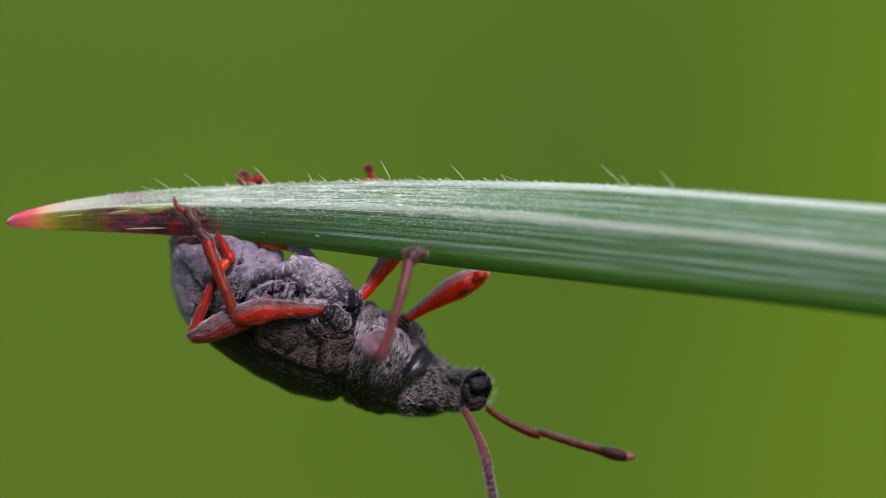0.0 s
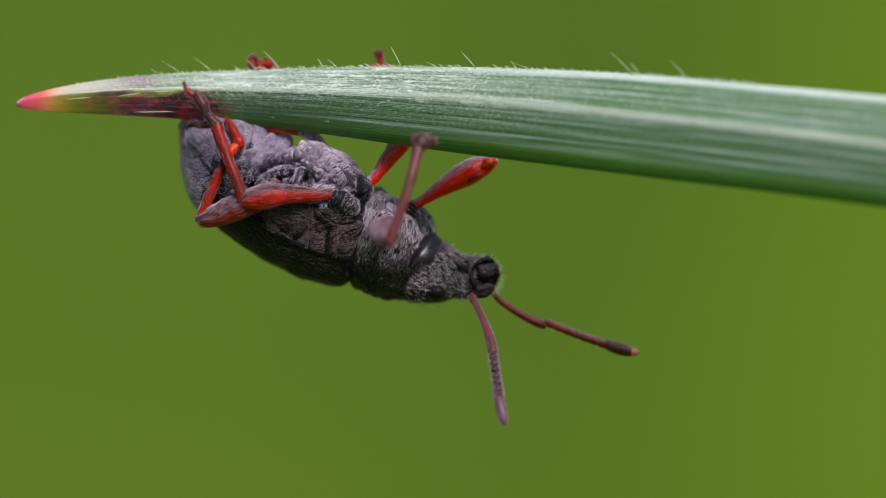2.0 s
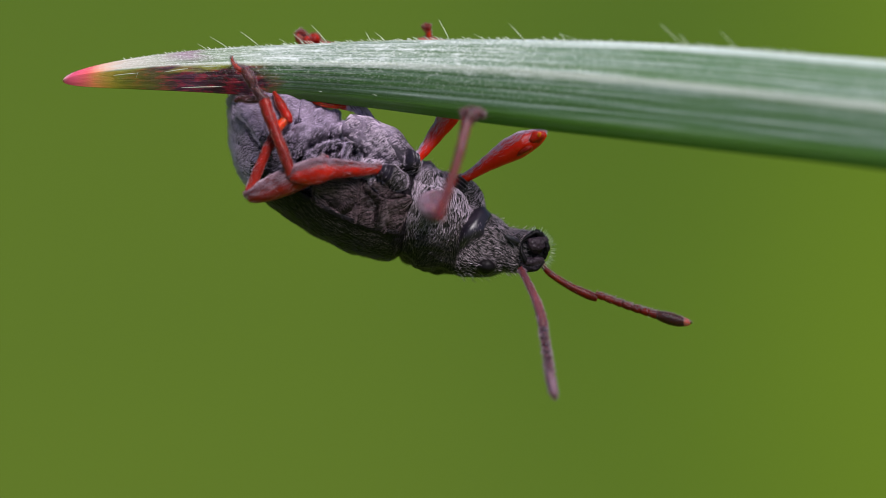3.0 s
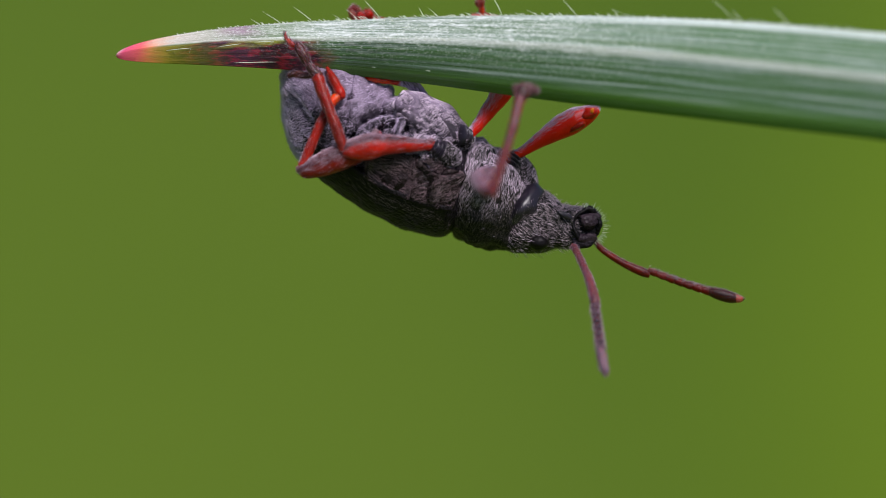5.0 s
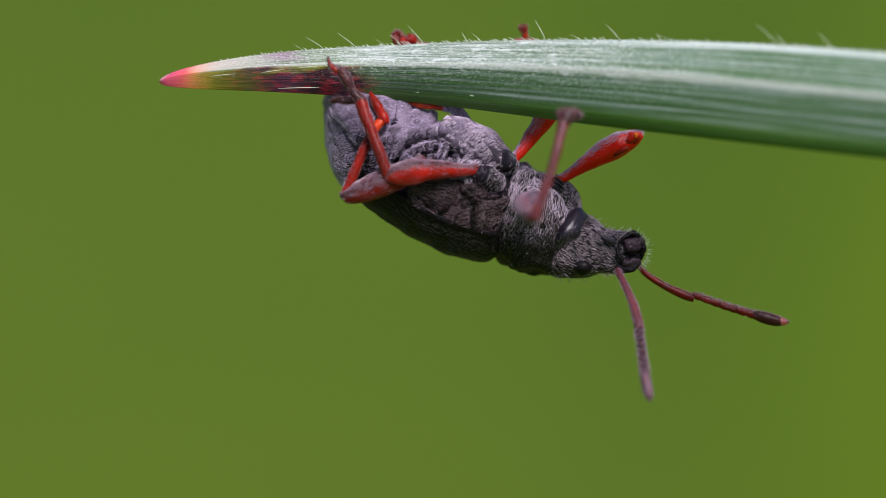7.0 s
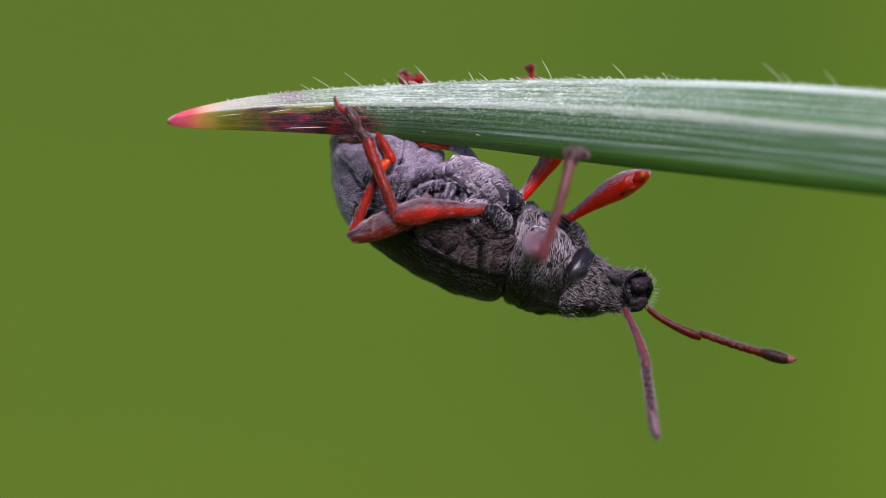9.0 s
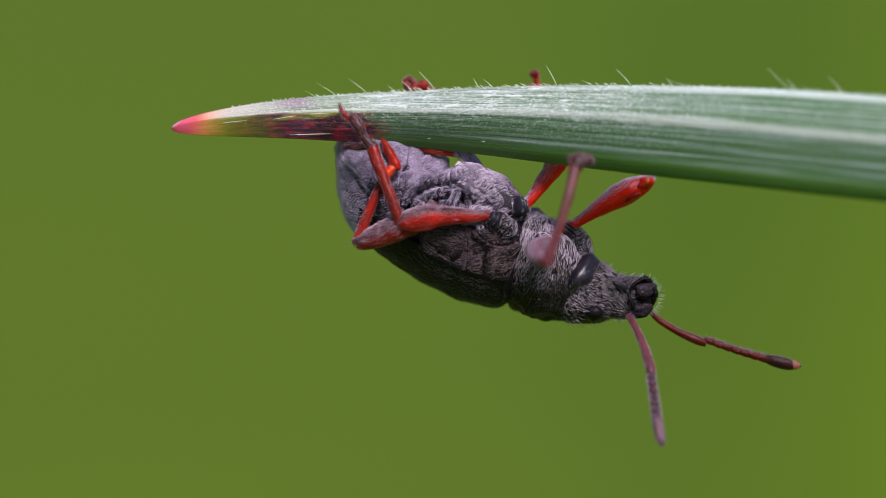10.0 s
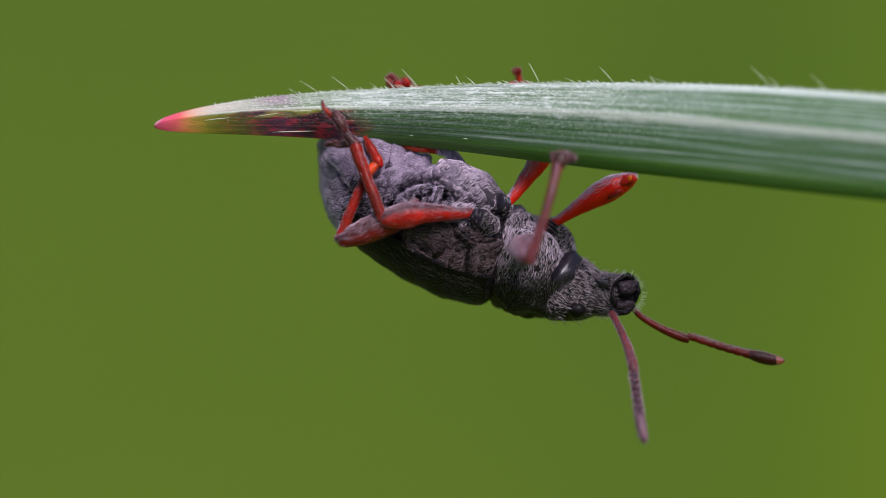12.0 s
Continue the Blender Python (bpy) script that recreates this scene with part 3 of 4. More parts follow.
def hull(line, steps=8 * FINE, sides=96 * FINE, square=2.3):
    """Rings round a trunk, and the same rings' angles: 0 at the belly, half way at the back."""
    rings = []
    for bu, bv, ku, kv, wide, deep in smooth_line(line, steps):
        mid, arm = at((bu + ku) / 2, (bv + kv) / 2, deep), (at(bu, bv) - at(ku, kv)) / 2
        ring = []
        for k in range(sides):
            q = 2 * math.pi * k / sides
            c, s = math.cos(q), math.sin(q)
            e = 2 / square
            ring.append(mid + arm * math.copysign(abs(c) ** e, c) + Vector((0, -wide * UNIT * math.copysign(abs(s) ** e, s), 0)))
        rings.append(ring)
    return rings


def swollen(rings, amount):
    """The rings moved outwards by amount, in hundredths of a millimetre."""
    out = []
    for ring in rings:
        mid = sum(ring, Vector()) / len(ring)
        out.append([p + (p - mid).normalized() * amount * UNIT for p in ring])
    return out


def tucked(rings, first, last, amount):
    """The rings drawn in along part of their way round."""
    inner = swollen(rings, -amount)
    return [[q if first <= k <= last else p for k, (p, q) in enumerate(zip(a, b))] for a, b in zip(rings, inner)]


def creased(bm, most=1.15):
    """The soft underside, drawn in along its creases, with a lip beside each."""
    bm.normal_update()
    for vert in bm.verts:
        u, v = ORIGIN_U + vert.co.x / UNIT, ORIGIN_V - vert.co.z / UNIT
        if vert.co.y > 6e-4:
            continue
        wob = 4.0 * noise.noise(vert.co * 2600)
        move = 0.0
        for u0, v0, u1, v1, depth, wide, lip in CREASES:
            du, dv = u1 - u0, v1 - v0
            long = math.hypot(du, dv)
            t = ((u - u0) * du + (v - v0) * dv) / long
            q = ((u - u0) * dv - (v - v0) * du) / long * lip + wob
            if abs(q) > 5 * wide or t < -2 * wide or t > long + 2 * wide:
                continue
            fade = math.exp(-(max(0.0, -t, t - long) / wide) ** 2)
            move += fade * depth * (0.75 * math.exp(-((q - 2.1 * wide) / (1.7 * wide)) ** 2) - math.exp(-(q / (0.8 * wide)) ** 2))
        vert.co += vert.normal * move * most * UNIT
    return bm


def roughen(bm, amount, size, seed=0.0):
    bm.normal_update()
    for vert in bm.verts:
        vert.co += vert.normal * amount * UNIT * noise.noise(vert.co * size + Vector((seed, seed, seed)))
    return bm


def shell(rings, first, last, thick):
    """A bent plate over part of the way round rings, with thickness."""
    outer = [ring[first:last + 1] for ring in rings]
    inner = [ring[first:last + 1] for ring in swollen(rings, -thick)]
    return skin([o + i[::-1] for o, i in zip(outer, inner)])


def antenna(root, name, scape, joints, club, label, tones, coat, top, neck):
    """An elbowed feeler: a long first joint, seven beads and a club; it turns about its base. coat, top: its hairs, and how far up they must face."""
    arm = new(name)
    arm.parent = root
    stem = part("scape", limb(scape, 6, 12), tones[0], arm)
    fur("hairs", stem, 1500, 7, 0.11, (scape[-1][0] - scape[0][0], 0, scape[0][1] - scape[-1][1]), coat, 5, 0.22, 0.2, top, arm)
    for a, b, r in joints:
        p = [a[i] + (b[i] - a[i]) * 0.30 for i in range(3)]
        q = [a[i] + (b[i] - a[i]) * 0.78 for i in range(3)]
        bead = part("joint", limb(((*a, r * neck), (*p, r * 0.88), (*q, r * 0.98), (*b, r * (neck + 0.04))), 4, 12), tones[1], arm)
        fur("hairs", bead, 420, 7, 0.11, (b[0] - a[0], 0, a[1] - b[1]), coat, int(a[0]), 0.35, 0.3, top, arm)
    tip = part("club", limb(club, 5, 12), tones[2], arm)
    fur("hairs", tip, 900, 6, 0.11, (club[-1][0] - club[0][0], 0, club[0][1] - club[-1][1]), coat, 6, 0.3, 0.2, top, arm)
    part("club_tip", limb(((*club[-3][:3], club[-3][3] * 0.9), (*club[-2][:3], club[-2][3] + 0.8), (*club[-1][:3], 1.6)), 4, 12), tones[3], tip, "pale blunt tip")
    return tagged(arm, label)


def bead_row(start, end, count, r0, r1, sag=0.0):
    out = []
    for k in range(count):
        a, b = k / count, (k + 1) / count
        f = lambda t: tuple(s + (e - s) * t + (sag * math.sin(math.pi * t) if i == 1 else 0) for i, (s, e) in enumerate(zip(start, end)))
        out.append((f(a), f(b), r0 + (r1 - r0) * a))
    return out


def weevil():
    root = new("weevil")
    root.matrix_world = STAND
    tagged(root, "grey-furred weevil with red legs, hanging upside down under the grass blade", "beetle")
    rings = hull(TRUNK)
    # four belly plates, each slipping under the next
    f = FINE
    cuts = (0, 20 * f, 28 * f, 36 * f, 44 * f)
    for k in range(4):
        a, b = cuts[k], cuts[k + 1]
        piece = rings[a:b + 2]
        grown = []
        for i, ring in enumerate(piece):
            t = i / (len(piece) - 1)
            grown.append(swollen([ring], (1.0 - 2.0 * t if k < 1 else -2.0 if i == 0 else 3.0 - 5.0 * t ** 0.8))[0])
        lined = tucked(grown, (24 if k > 1 else 31) * f, 65 * f, 22) if k > 0 else grown
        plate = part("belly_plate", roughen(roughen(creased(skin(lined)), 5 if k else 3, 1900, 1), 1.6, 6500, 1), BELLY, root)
        fur("fuzz", plate, 12000 if k == 0 else 300, 8, 0.14, (-0.7, -0.1, 0.2), FUR, 70 + k, 0.7, 0.4)
        fur("fur", plate, 120000 if k == 0 else 95000, 9 if k == 0 else 6.5, 0.145 if k == 0 else 0.13, (-0.9, -0.1, -0.45), FUR, 10 + k, 0.05 if k == 0 else 0.02, 0.12, rows=(312, 1e4), comb=5.6, bare=True)
        fur("fur", plate, 40000 if k == 0 else 30000, 8, 0.14, (-0.9, -0.1, -0.45), FUR, 15 + k, 0.04, 0.14, rows=(-1e4, 320), comb=5.2, bare=True)
        fur("powder", plate, 22000 if k == 0 else 13000, 4, 0.2, (-0.9, -0.1, -0.45), POWDER, 20 + k, 0.02, 0.3, gaps=0.3, rows=(-1e4, 330), bare=True)
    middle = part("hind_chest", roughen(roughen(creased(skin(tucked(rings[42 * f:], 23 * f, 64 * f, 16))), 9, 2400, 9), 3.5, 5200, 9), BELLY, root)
    fur("fuzz", middle, 1100, 10, 0.16, (-0.7, -0.1, 0.2), FUR, 77, 0.8, 0.4)
    fur("fur", middle, 300000, 7.5, 0.135, (-0.9, -0.1, -0.55), FUR_BRIGHT, 17, edge=911, comb=4.8, spread=0.12, bare=True)
    # wing cases: a near and a far one, meeting along the back
    cover = swollen(rings, 2.0)
    over, under = swollen(rings, 5.0)[22 * f:61 * f], swollen(rings, -4.0)[22 * f:61 * f]
    for first, last, lip in ((31 * f, 48 * f, 31 * f), (48 * f, 66 * f, 65 * f)):
        case = part("wing_case", roughen(shell(cover[18 * f:60 * f], first, last, 6.0), 3, 3000, 4), ELYTRON, root, "dark brown-black wing case")
        fur("fur", case, 34000, 8, 0.13, (0.85, 0, -0.5), FUR_DARK, 30 + first, comb=6.5, gaps=0.45)
        part("rim", skin([o[lip - 1:lip + 3] + i[lip - 1:lip + 3][::-1] for o, i in zip(over, under)]), JOINT, case, "black raised rim")
    for first, last, seed, rise in ((34 * f, 46 * f, 2, 4.0), (45 * f, 62 * f, 7, 7.0)):
        plate = part("side_plate", creased(roughen(roughen(shell(swollen(rings, rise)[first:last], 22 * f, 31 * f, 6.0), 9, 2900, seed), 3.5, 6000, 4)), BROWN, root, "brownish side plate")
        fur("fur", plate, 36000, 8.5, 0.13, (-0.9, -0.1, 0.4 if seed == 2 else -0.25), FUR_BROWN, 39 + seed, comb=6.0, spread=0.14, bare=True)
    # chest and head
    part("chest_seam", skin(swollen(rings[-7 * f:], 4.0)), JOINT, root, "black seam before the chest")
    chest = part("front_chest", roughen(roughen(skin(hull(CHEST_LINE)), 10, 2500, 5), 4, 6000, 2), CHEST, root)
    fur("fuzz", chest, 500, 9, 0.15, (0.4, -0.1, 0.6), FUR_GREEN, 78, 0.8, 0.4, -0.5)
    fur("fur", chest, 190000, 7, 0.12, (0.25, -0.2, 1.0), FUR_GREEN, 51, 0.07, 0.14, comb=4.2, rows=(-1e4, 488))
    # shade on the lower chest, put in as darker hair
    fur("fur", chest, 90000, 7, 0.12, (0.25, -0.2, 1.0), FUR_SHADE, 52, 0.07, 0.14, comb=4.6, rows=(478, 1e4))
    head = part("head", roughen(roughen(skin(hull(HEAD_LINE, 8, 64)), 6, 2600, 6), 3, 7000, 2), CHEST, root)
    fur("fuzz", head, 500, 10, 0.2, (0.7, -0.1, 0.2), FUR_GREEN, 79, 0.8, 0.4)
    fur("fur", head, 70000, 6, 0.115, (0.75, -0.2, -0.5), FUR_HEAD, 61, 0.1, 0.15, comb=4.2, rows=(-1e4, 550))
    neck = part("neck", roughen(roughen(skin(hull(NECK_LINE, 8, 64)), 8, 2600, 3), 2.5, 6000, 1), NECK, root, "glossy dark neck")
    fur("fur", neck, 16000, 5, 0.11, (0.3, -0.2, 1.0), FUR_HEAD, 63, 0.08, 0.15, comb=4.2, gaps=0.4, rows=(508, 1e4))
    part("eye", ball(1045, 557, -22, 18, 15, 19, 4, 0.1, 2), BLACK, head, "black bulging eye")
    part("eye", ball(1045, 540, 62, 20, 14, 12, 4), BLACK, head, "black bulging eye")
    # mouth: a black cup, open to the front, with a mauve tongue plate and two jaws in it
    lip = [(1130 + 22 * math.cos(q) * (1 + 0.1 * math.sin(3 * q)), 528 - 30 * math.sin(q) * (1 + 0.07 * math.sin(5 * q + 1)), -24 + 9 * math.cos(q), 4.4 + 1.6 * math.sin(2 * q + 0.6))
           for q in (1.0 + 0.42 * k for k in range(9))]
    part("mouth_rim", roughen(limb(lip, 5, 14), 6, 4200, 2), BLACK, head, "black rim round the mouth")
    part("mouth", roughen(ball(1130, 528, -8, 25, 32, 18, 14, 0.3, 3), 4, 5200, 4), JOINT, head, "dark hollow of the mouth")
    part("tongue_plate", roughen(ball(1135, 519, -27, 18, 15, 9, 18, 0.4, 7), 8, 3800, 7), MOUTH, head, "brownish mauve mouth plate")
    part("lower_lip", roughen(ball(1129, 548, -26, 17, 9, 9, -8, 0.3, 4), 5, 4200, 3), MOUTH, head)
    part("jaw", roughen(limb(((1144, 508, -22, 3), (1151, 515, -26, 5.5), (1153, 526, -27, 5), (1149, 537, -24, 3)), 6, 12), 3, 6000, 5), JOINT, head)
    part("jaw", roughen(limb(((1146, 548, -22, 4), (1134, 557, -26, 7), (1118, 560, -26, 7), (1106, 553, -24, 4)), 6, 12), 3, 6000, 6), JOINT, head)
    part("feeler_pit", roughen(ball(1092, 509, -31, 15, 5, 4, 28, 0.3, 9), 1, 5000, 3), NECK, head, "smooth groove on the snout")
    rng = random.Random(8)
    snout_hair = [(1122 + 38 * math.sin(q), 528 - 34 * math.cos(q), q) for q in (0.1 + 0.1 * k for k in range(26))]
    verts, faces = [], []
    for u, v, q in snout_hair:
        for _ in range(2):
            k = rng.uniform(7, 15)
            jit = q + rng.uniform(-0.5, 0.3)
            p, tip = at(u, v, -15 + rng.uniform(-14, 14)), at(u + math.sin(jit) * k, v - math.cos(jit) * k, -18 + rng.uniform(-14, 10))
            i = len(verts)
            verts.extend([p + Vector((7e-6, 0, 0)), p - Vector((7e-6, 0, 0)), p + Vector((0, 0, 9e-6)), tip])
            faces.extend([(i, i + 1, i + 3), (i + 1, i + 2, i + 3), (i + 2, i, i + 3)])
    mesh = bpy.data.meshes.new("whiskers")
    mesh.from_pydata([tuple(p) for p in verts], [], faces)
    mesh.materials.append(BLADE_HAIR)
    ob = new("whiskers", mesh)
    ob.parent = head
    tagged(ob, "pale whiskers", kind="stuff")
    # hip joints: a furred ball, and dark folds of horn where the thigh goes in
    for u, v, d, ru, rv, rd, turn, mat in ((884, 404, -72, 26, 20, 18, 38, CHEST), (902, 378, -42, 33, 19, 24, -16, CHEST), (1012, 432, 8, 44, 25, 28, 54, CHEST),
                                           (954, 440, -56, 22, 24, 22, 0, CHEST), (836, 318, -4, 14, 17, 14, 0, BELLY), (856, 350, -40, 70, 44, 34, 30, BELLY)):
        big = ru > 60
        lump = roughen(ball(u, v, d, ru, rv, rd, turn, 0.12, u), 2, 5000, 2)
        hip = part("hip", creased(roughen(lump, 7, 2400, 5) if big else lump, 0.8 if big else 0.6), mat, root)
        fur("fur", hip, 60000 if big else 3000 if 870 < u < 905 else 11000, 7.5, 0.13, (-0.8, -0.2, -0.4) if big else (0.6, -0.2, 0.5), FUR_BRIGHT if mat is BELLY else FUR_GREEN, int(u), 0.05, comb=4.7, spread=0.14, bare=big)
    # ribbed black collars where the thighs go in
    for (u0, v0, d0, q0), (u1, v1, d1, q1), ribs in (((857, 387, -92, 10), (875, 397, -86, 18), 3), ((923, 371, -50, 10), (902, 367, -68, 18), 3), ((1006, 402, -7, 9), (994, 418, -10, 17), 3)):
        line = []
        for k in range(ribs * 4 + 1):
            t = k / (ribs * 4)
            line.append((u0 + (u1 - u0) * t, v0 + (v1 - v0) * t, d0 + (d1 - d0) * t, (q0 + (q1 - q0) * t ** 0.7) * (0.76, 0.98, 1.14, 0.98)[k % 4]))
        collar = part("hip_collar", roughen(limb(line, 3, 24), 0.5, 5000, u0), NECK, root, "ribbed black hip joint")
        fur("hairs", collar, 160, 7, 0.13, (u1 - u0, 0, v0 - v1), FUR_GREEN, u0, 0.1, 0.2)

    def leg(label, femur, tibia, tarsus, tones, hairy=500, shag=0.25, coat=None, toes=()):
        coat = coat or FUR_LEG
        limb_root = new("leg")
        limb_root.parent = root
        tagged(limb_root, label)
        if femur:
            thigh = part("femur", roughen(limb(femur, 8, 24), 1.2, 5200, 3), tones[0], limb_root)
            lie = (femur[-1][0] - femur[0][0], 0, femur[0][1] - femur[-1][1])
            if shag > -1:
                fur("down", thigh, hairy * (11 if coat is FUR_LEG else 8), 9, 0.18, lie, MAUVE, int(femur[0][0]) + 9, 0.05, 0.12, shag + (0.12 if coat is FUR_LEG else 0.5), limb_root, gaps=0.1)
            fur("hairs", thigh, hairy * 22, 10, 0.13, lie, coat, int(femur[0][0]), 0.12, 0.12, shag, limb_root, comb=4.6)
            if hairy > 1500:
                fur("hairs", thigh, hairy // 5, 11, 0.15, lie, coat, int(femur[0][0]) + 5, 0.25, 0.2, -0.3, limb_root)
                fur("down", thigh, hairy * 3, 10, 0.18, lie, RUST, int(femur[1][0]), 0.1, 0.12, -2, limb_root, comb=4.6)
        if tibia:
            shin = part("tibia", roughen(limb(tibia, 8, 18), 1.0, 5200, 5), tones[1], limb_root)
            lie = (tibia[-1][0] - tibia[0][0], 0, tibia[0][1] - tibia[-1][1])
            fur("hairs", shin, hairy * 2, 9, 0.11, lie, coat, int(tibia[0][0]) + 1, 0.2, 0.15, 0.45, limb_root, comb=4.6)
            fur("down", shin, hairy * 2, 10, 0.17, lie, RUST, int(tibia[0][0]) + 2, 0.1, 0.12, -2, limb_root, comb=4.6)
        for k, piece in enumerate(tarsus):
            toe = part("claw" if k == len(tarsus) - 1 else "foot_joint", roughen(limb(piece, 6, 14), 2.0, 4500, k + 3), toes[k] if toes else EMBER if tones[2] is DARK_FOOT and k == 3 else SHIN if k and k == len(tarsus) - 1 and tones[2] is not DUSKY else tones[2], limb_root)
            if toes or tones[2] is DARK_FOOT:
                fur("fuzz", toe, 260, 6, 0.12, (piece[-1][0] - piece[0][0], 0, piece[0][1] - piece[-1][1]), FUR_LEG, k + 40, 0.6, 0.4, 0.0, limb_root)
            fur("hairs", toe, 420, 7, 0.14, (piece[-1][0] - piece[0][0], 0, piece[0][1] - piece[-1][1]), MAUVE if tones[2] is DARK_FOOT else RUST, k + int(piece[0][0]), 0.35, 0.3, -2, limb_root)

    # near side
    leg("red hind leg", ((770, 376, -85, 16), (720, 398, -92, 22), (676, 416, -94, 22), (644, 429, -93, 17), (625, 434, -92, 10)),
        ((626, 432, -92, 8), (642, 392, -87, 8.5), (660, 350, -81, 8.5), (676, 318, -74, 9)),
        (((672, 324, -74, 8), (680, 311, -72, 9), (690, 301, -68, 7), (697, 297, -66, 3)), ((697, 305, -68, 6), (693, 293, -64, 9), (685, 277, -54, 8), (676, 260, -40, 6), (670, 250, -28, 3))), (DUSKY, SHIN, EMBER), 1700, 0.0)
    leg("red middle leg with its foot on the blade", ((860, 387, -88, 8), (820, 387, -96, 12), (780, 386, -103, 17), (746, 390, -108, 22), (716, 396, -110, 17), (698, 402, -110, 9)),
        ((702, 400, -112, 9), (690, 362, -107, 9.5), (672, 318, -98, 9.5), (657, 276, -87, 11), (654, 264, -84, 9)),
        (((657, 268, -84, 10), (646, 256, -82, 8), (636, 243, -79, 6)), ((650, 263, -80, 6), (632, 265, -72, 7), (614, 262, -62, 6), (602, 266, -58, 3)), ((637, 244, -79, 7), (629, 228, -78, 9), (620, 213, -72, 8), (615, 207, -70, 4)), ((619, 213, -72, 4), (610, 211, -70, 4), (602, 203, -66, 3.4), (597, 194, -63, 2.4), (598, 188, -62, 1.2))), (WINE, SHIN, DARK_FOOT), 1700, 0.36)
    leg("dusky front leg reaching for the blade", ((958, 440, -80, 18), (946, 446, -170, 18), (944, 450, -250, 17), (950, 464, -300, 12)),
        ((955, 474, -305, 10), (971, 430, -300, 8), (991, 370, -285, 8), (1003, 322, -262, 9), (1007, 302, -250, 10)),
        (((1008, 304, -250, 11), (1014, 292, -244, 13), (1022, 288, -238, 10)), ((1014, 292, -242, 8), (1028, 290, -234, 9), (1034, 294, -228, 6)), ((1008, 300, -246, 7), (1002, 290, -238, 6), (998, 286, -234, 4))), (LILAC, PURPLE, DARK_FOOT), 900, -2, FUR_ARM)
    # far side
    leg("red front leg with a swollen thigh", ((1004, 404, -8, 8), (1030, 388, -6, 10), (1058, 370, -4, 15), (1088, 352, 0, 21), (1112, 340, 0, 21), (1134, 329, 0, 15), (1149, 320, 0, 8)),
        ((1144, 324, 2, 8), (1120, 280, 30, 9), (1060, 220, 50, 9), (1000, 176, 60, 8), (946, 158, 56, 8)),
        (((946, 164, 52, 6), (944, 152, 46, 4.5), (943, 138, 42, 4)), ((944, 140, 42, 4), (941, 134, 40, 5.5), (937, 136, 38, 4)), ((928, 162, 44, 8), (942, 158, 44, 6), (962, 162, 42, 5))), (RED, SHIN, DUSKY), 1400, 0.42, FUR, (EMBER, DUSKY, PINK))
    leg("red middle leg behind the blade", ((918, 374, -46, 8), (938, 350, -40, 10), (960, 320, -30, 14), (980, 292, -16, 18), (992, 268, 0, 16), (996, 254, 8, 9)),
        ((996, 256, 10, 9), (930, 220, 40, 9), (830, 180, 58, 9), (748, 166, 54, 9)),
        (((748, 166, 54, 8), (742, 155, 46, 9), (736, 158, 42, 8)), ((736, 164, 42, 6), (728, 158, 40, 8), (722, 160, 38, 6)), ((722, 164, 38, 5), (716, 154, 38, 7), (711, 146, 36, 5)), ((710, 148, 36, 4), (716, 143, 36, 5), (724, 147, 34, 4))), (RED, SHIN, DUSKY), 1400, 0.42, FUR, (SHIN, WINE, PINK, DUSKY))
    leg("dusky hind leg behind the blade", ((840, 320, -20, 9), (840, 306, -20, 9.5), (831, 289, -20, 8.5), (818, 280, -20, 7.5), (802, 276, -18, 5)),
        ((810, 279, -18, 5), (786, 275, -18, 4.5), (757, 272, -16, 4.5), (722, 260, 4, 4.5)), (((724, 263, 2, 5), (700, 250, 14, 5), (680, 236, 26, 5)),), (BELLY, EMBER, DUSKY), 700, -2, FUR)
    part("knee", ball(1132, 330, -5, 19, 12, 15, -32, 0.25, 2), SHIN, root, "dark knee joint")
    part("knee_patch", roughen(ball(1113, 352, -15, 16, 6, 8, -34, 0.25, 5), 2, 5000, 2), DUSKY, root, "dark patch before the knee")
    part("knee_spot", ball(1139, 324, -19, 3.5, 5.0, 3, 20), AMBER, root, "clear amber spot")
    # feelers
    far = antenna(root, "antenna", ((1140, 548, 8, 5), (1160, 570, 6, 5.5), (1196, 592, 4, 6.5), (1228, 606, 2, 8), (1244, 612, 2, 6)),
                  bead_row((1240, 604, 2), (1352, 640, 6), 7, 6.5, 7.5, 1.5), ((1348, 638, 6, 7), (1366, 643, 6, 10.5), (1388, 649, 7, 10), (1404, 651, 7, 6), (1412, 651, 7, 2)),
                  "dark red antenna with a pale-tipped club", (FEELER, FEELER, FEELER_CLUB, PINK), FUR_LEG, 0.3, 0.78)
    near = antenna(root, "antenna", ((1106, 562, -40, 6), (1118, 586, -72, 6), (1132, 620, -110, 7), (1140, 650, -138, 9), (1142, 664, -150, 8)),
                   bead_row((1141, 662, -150), (1151, 742, -200), 7, 7.5, 8.0, 0.0), ((1150, 738, -198, 6), (1152, 752, -206, 8.5), (1156, 772, -216, 8), (1158, 780, -220, 6), (1159, 786, -222, 3)),
                   "dusty mauve antenna with dark beads", (PURPLE, BEAD, DUST, DUST), FUR_ARM, -2, 0.5)
    return far, near


feeler_far, feeler_near = weevil()


# ---- what moves ----
def swing(base, degrees):
    """A turn about a feeler's base, in the plane of the blade."""
    there = Matrix.Translation(at(*base))
    return there @ pose(0, 0, 0, 0, degrees, 0) @ there.inverted()


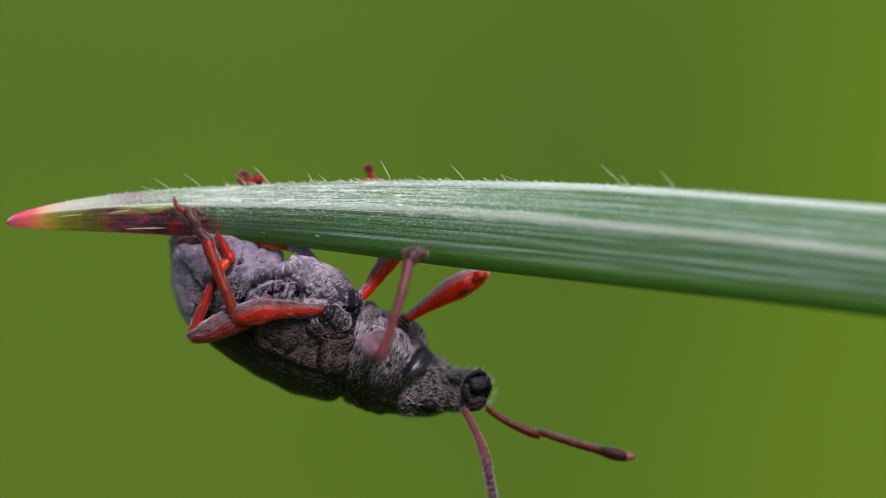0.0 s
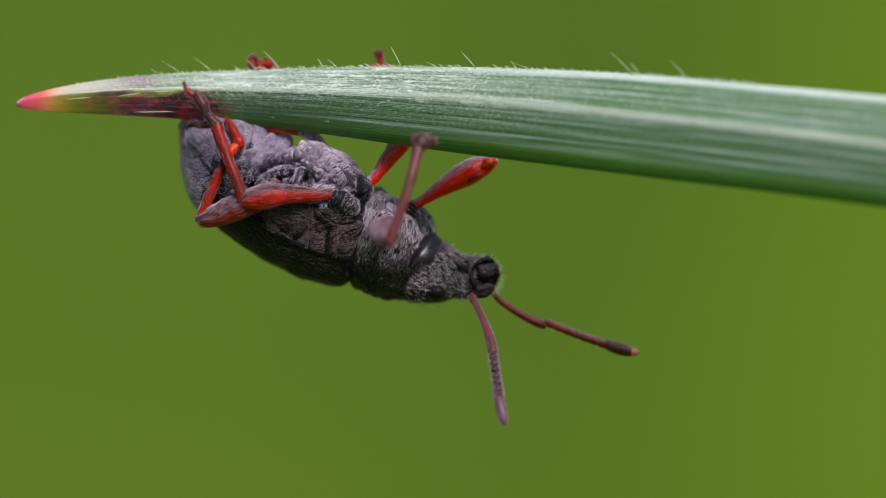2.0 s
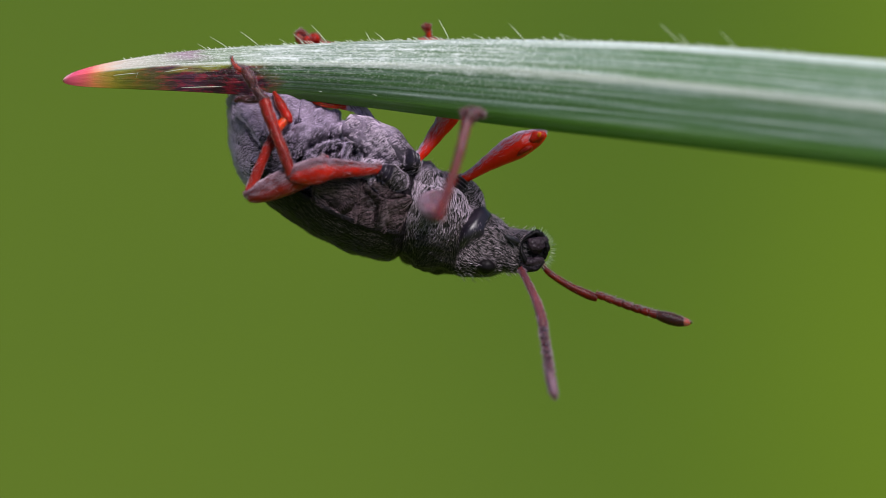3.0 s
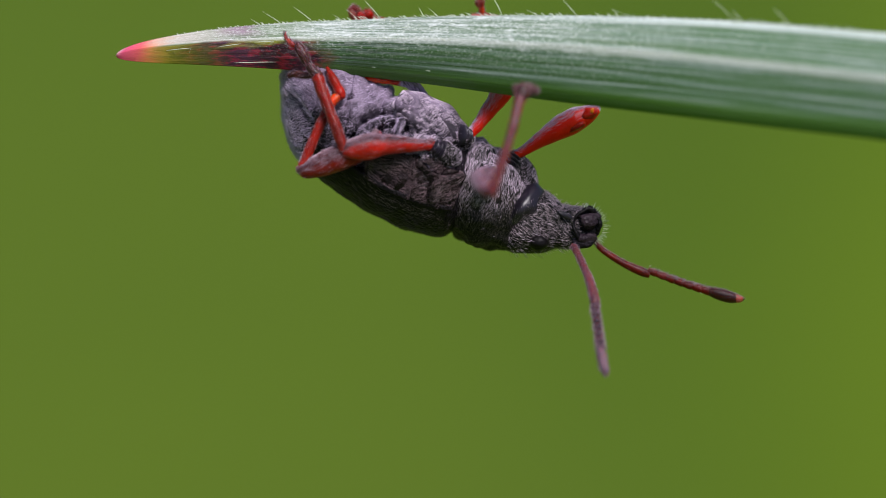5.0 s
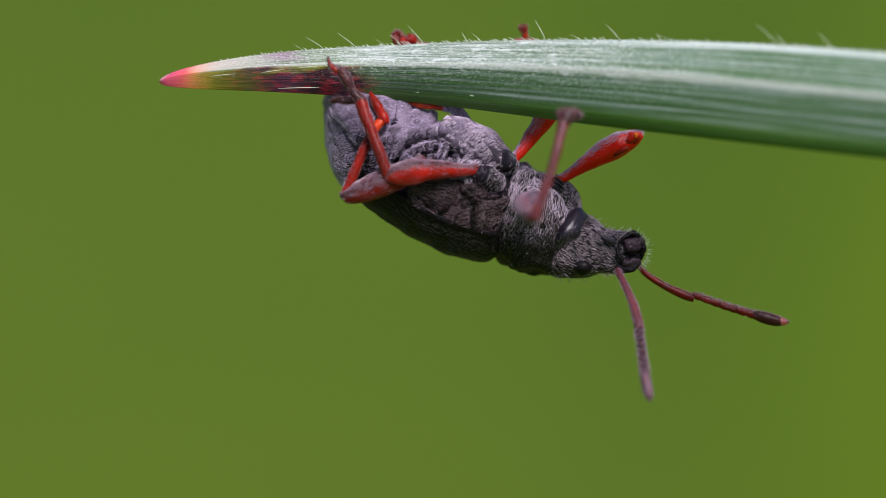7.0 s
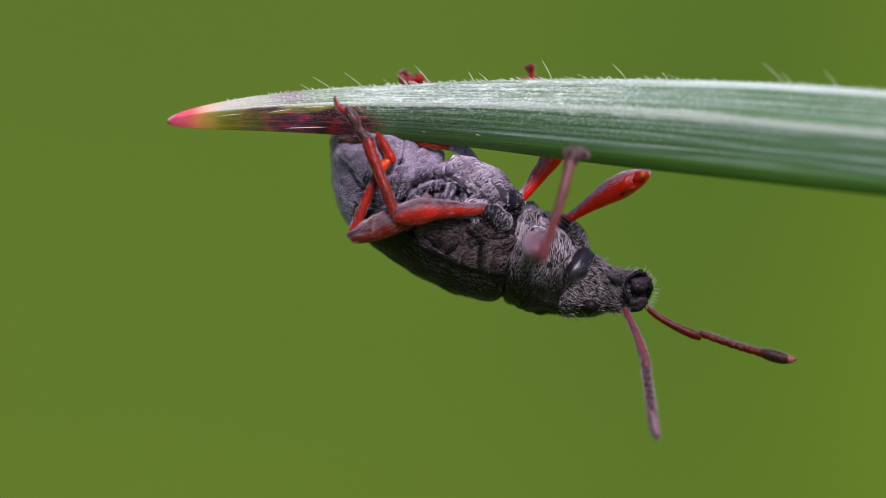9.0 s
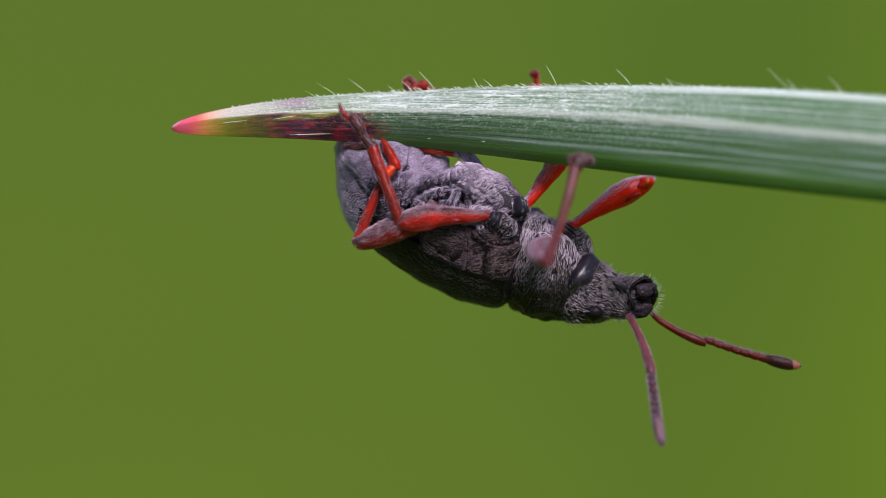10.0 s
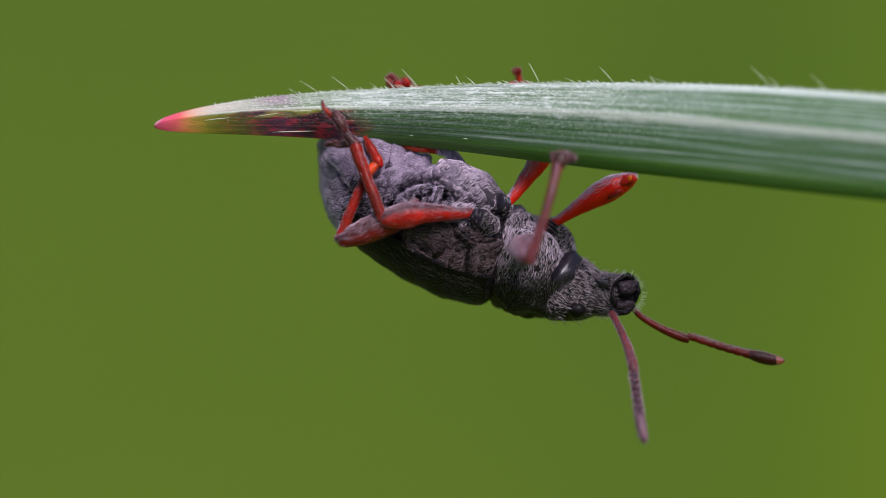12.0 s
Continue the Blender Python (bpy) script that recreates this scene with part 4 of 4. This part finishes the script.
def motions():
    """The blade gives a little in the air, and both feelers stir."""
    walk(blade, [(t, STAND @ swing((420, 230, 0), a)) for t, a in ((0.0, 0.22), (1.5, 0.25), (2.5, 0.17), (3.5, 0.14), (6.5, 0.09), (9.0, 0.03), (12.0, 0.03))])
    far, near = (1140, 548, 8), (1106, 562, -40)
    walk(feeler_far, [(t, swing(far, a)) for t, a in ((0.0, -0.5), (0.5, 0.8), (1.0, 1.8), (1.5, 2.2), (2.0, 2.2), (2.5, 1.5), (3.0, 1.1), (3.5, 1.3), (5.5, 0.8), (7.0, 0.5), (9.0, 0.1), (10.5, 0.0), (11.5, -0.8), (12.0, -0.7))])
    walk(feeler_near, [(t, swing(near, a)) for t, a in ((0.0, -2.4), (1.0, -2.3), (1.5, -1.4), (2.0, -1.0), (3.0, -0.7), (5.5, 0.0), (12.0, 0.0))])


motions()
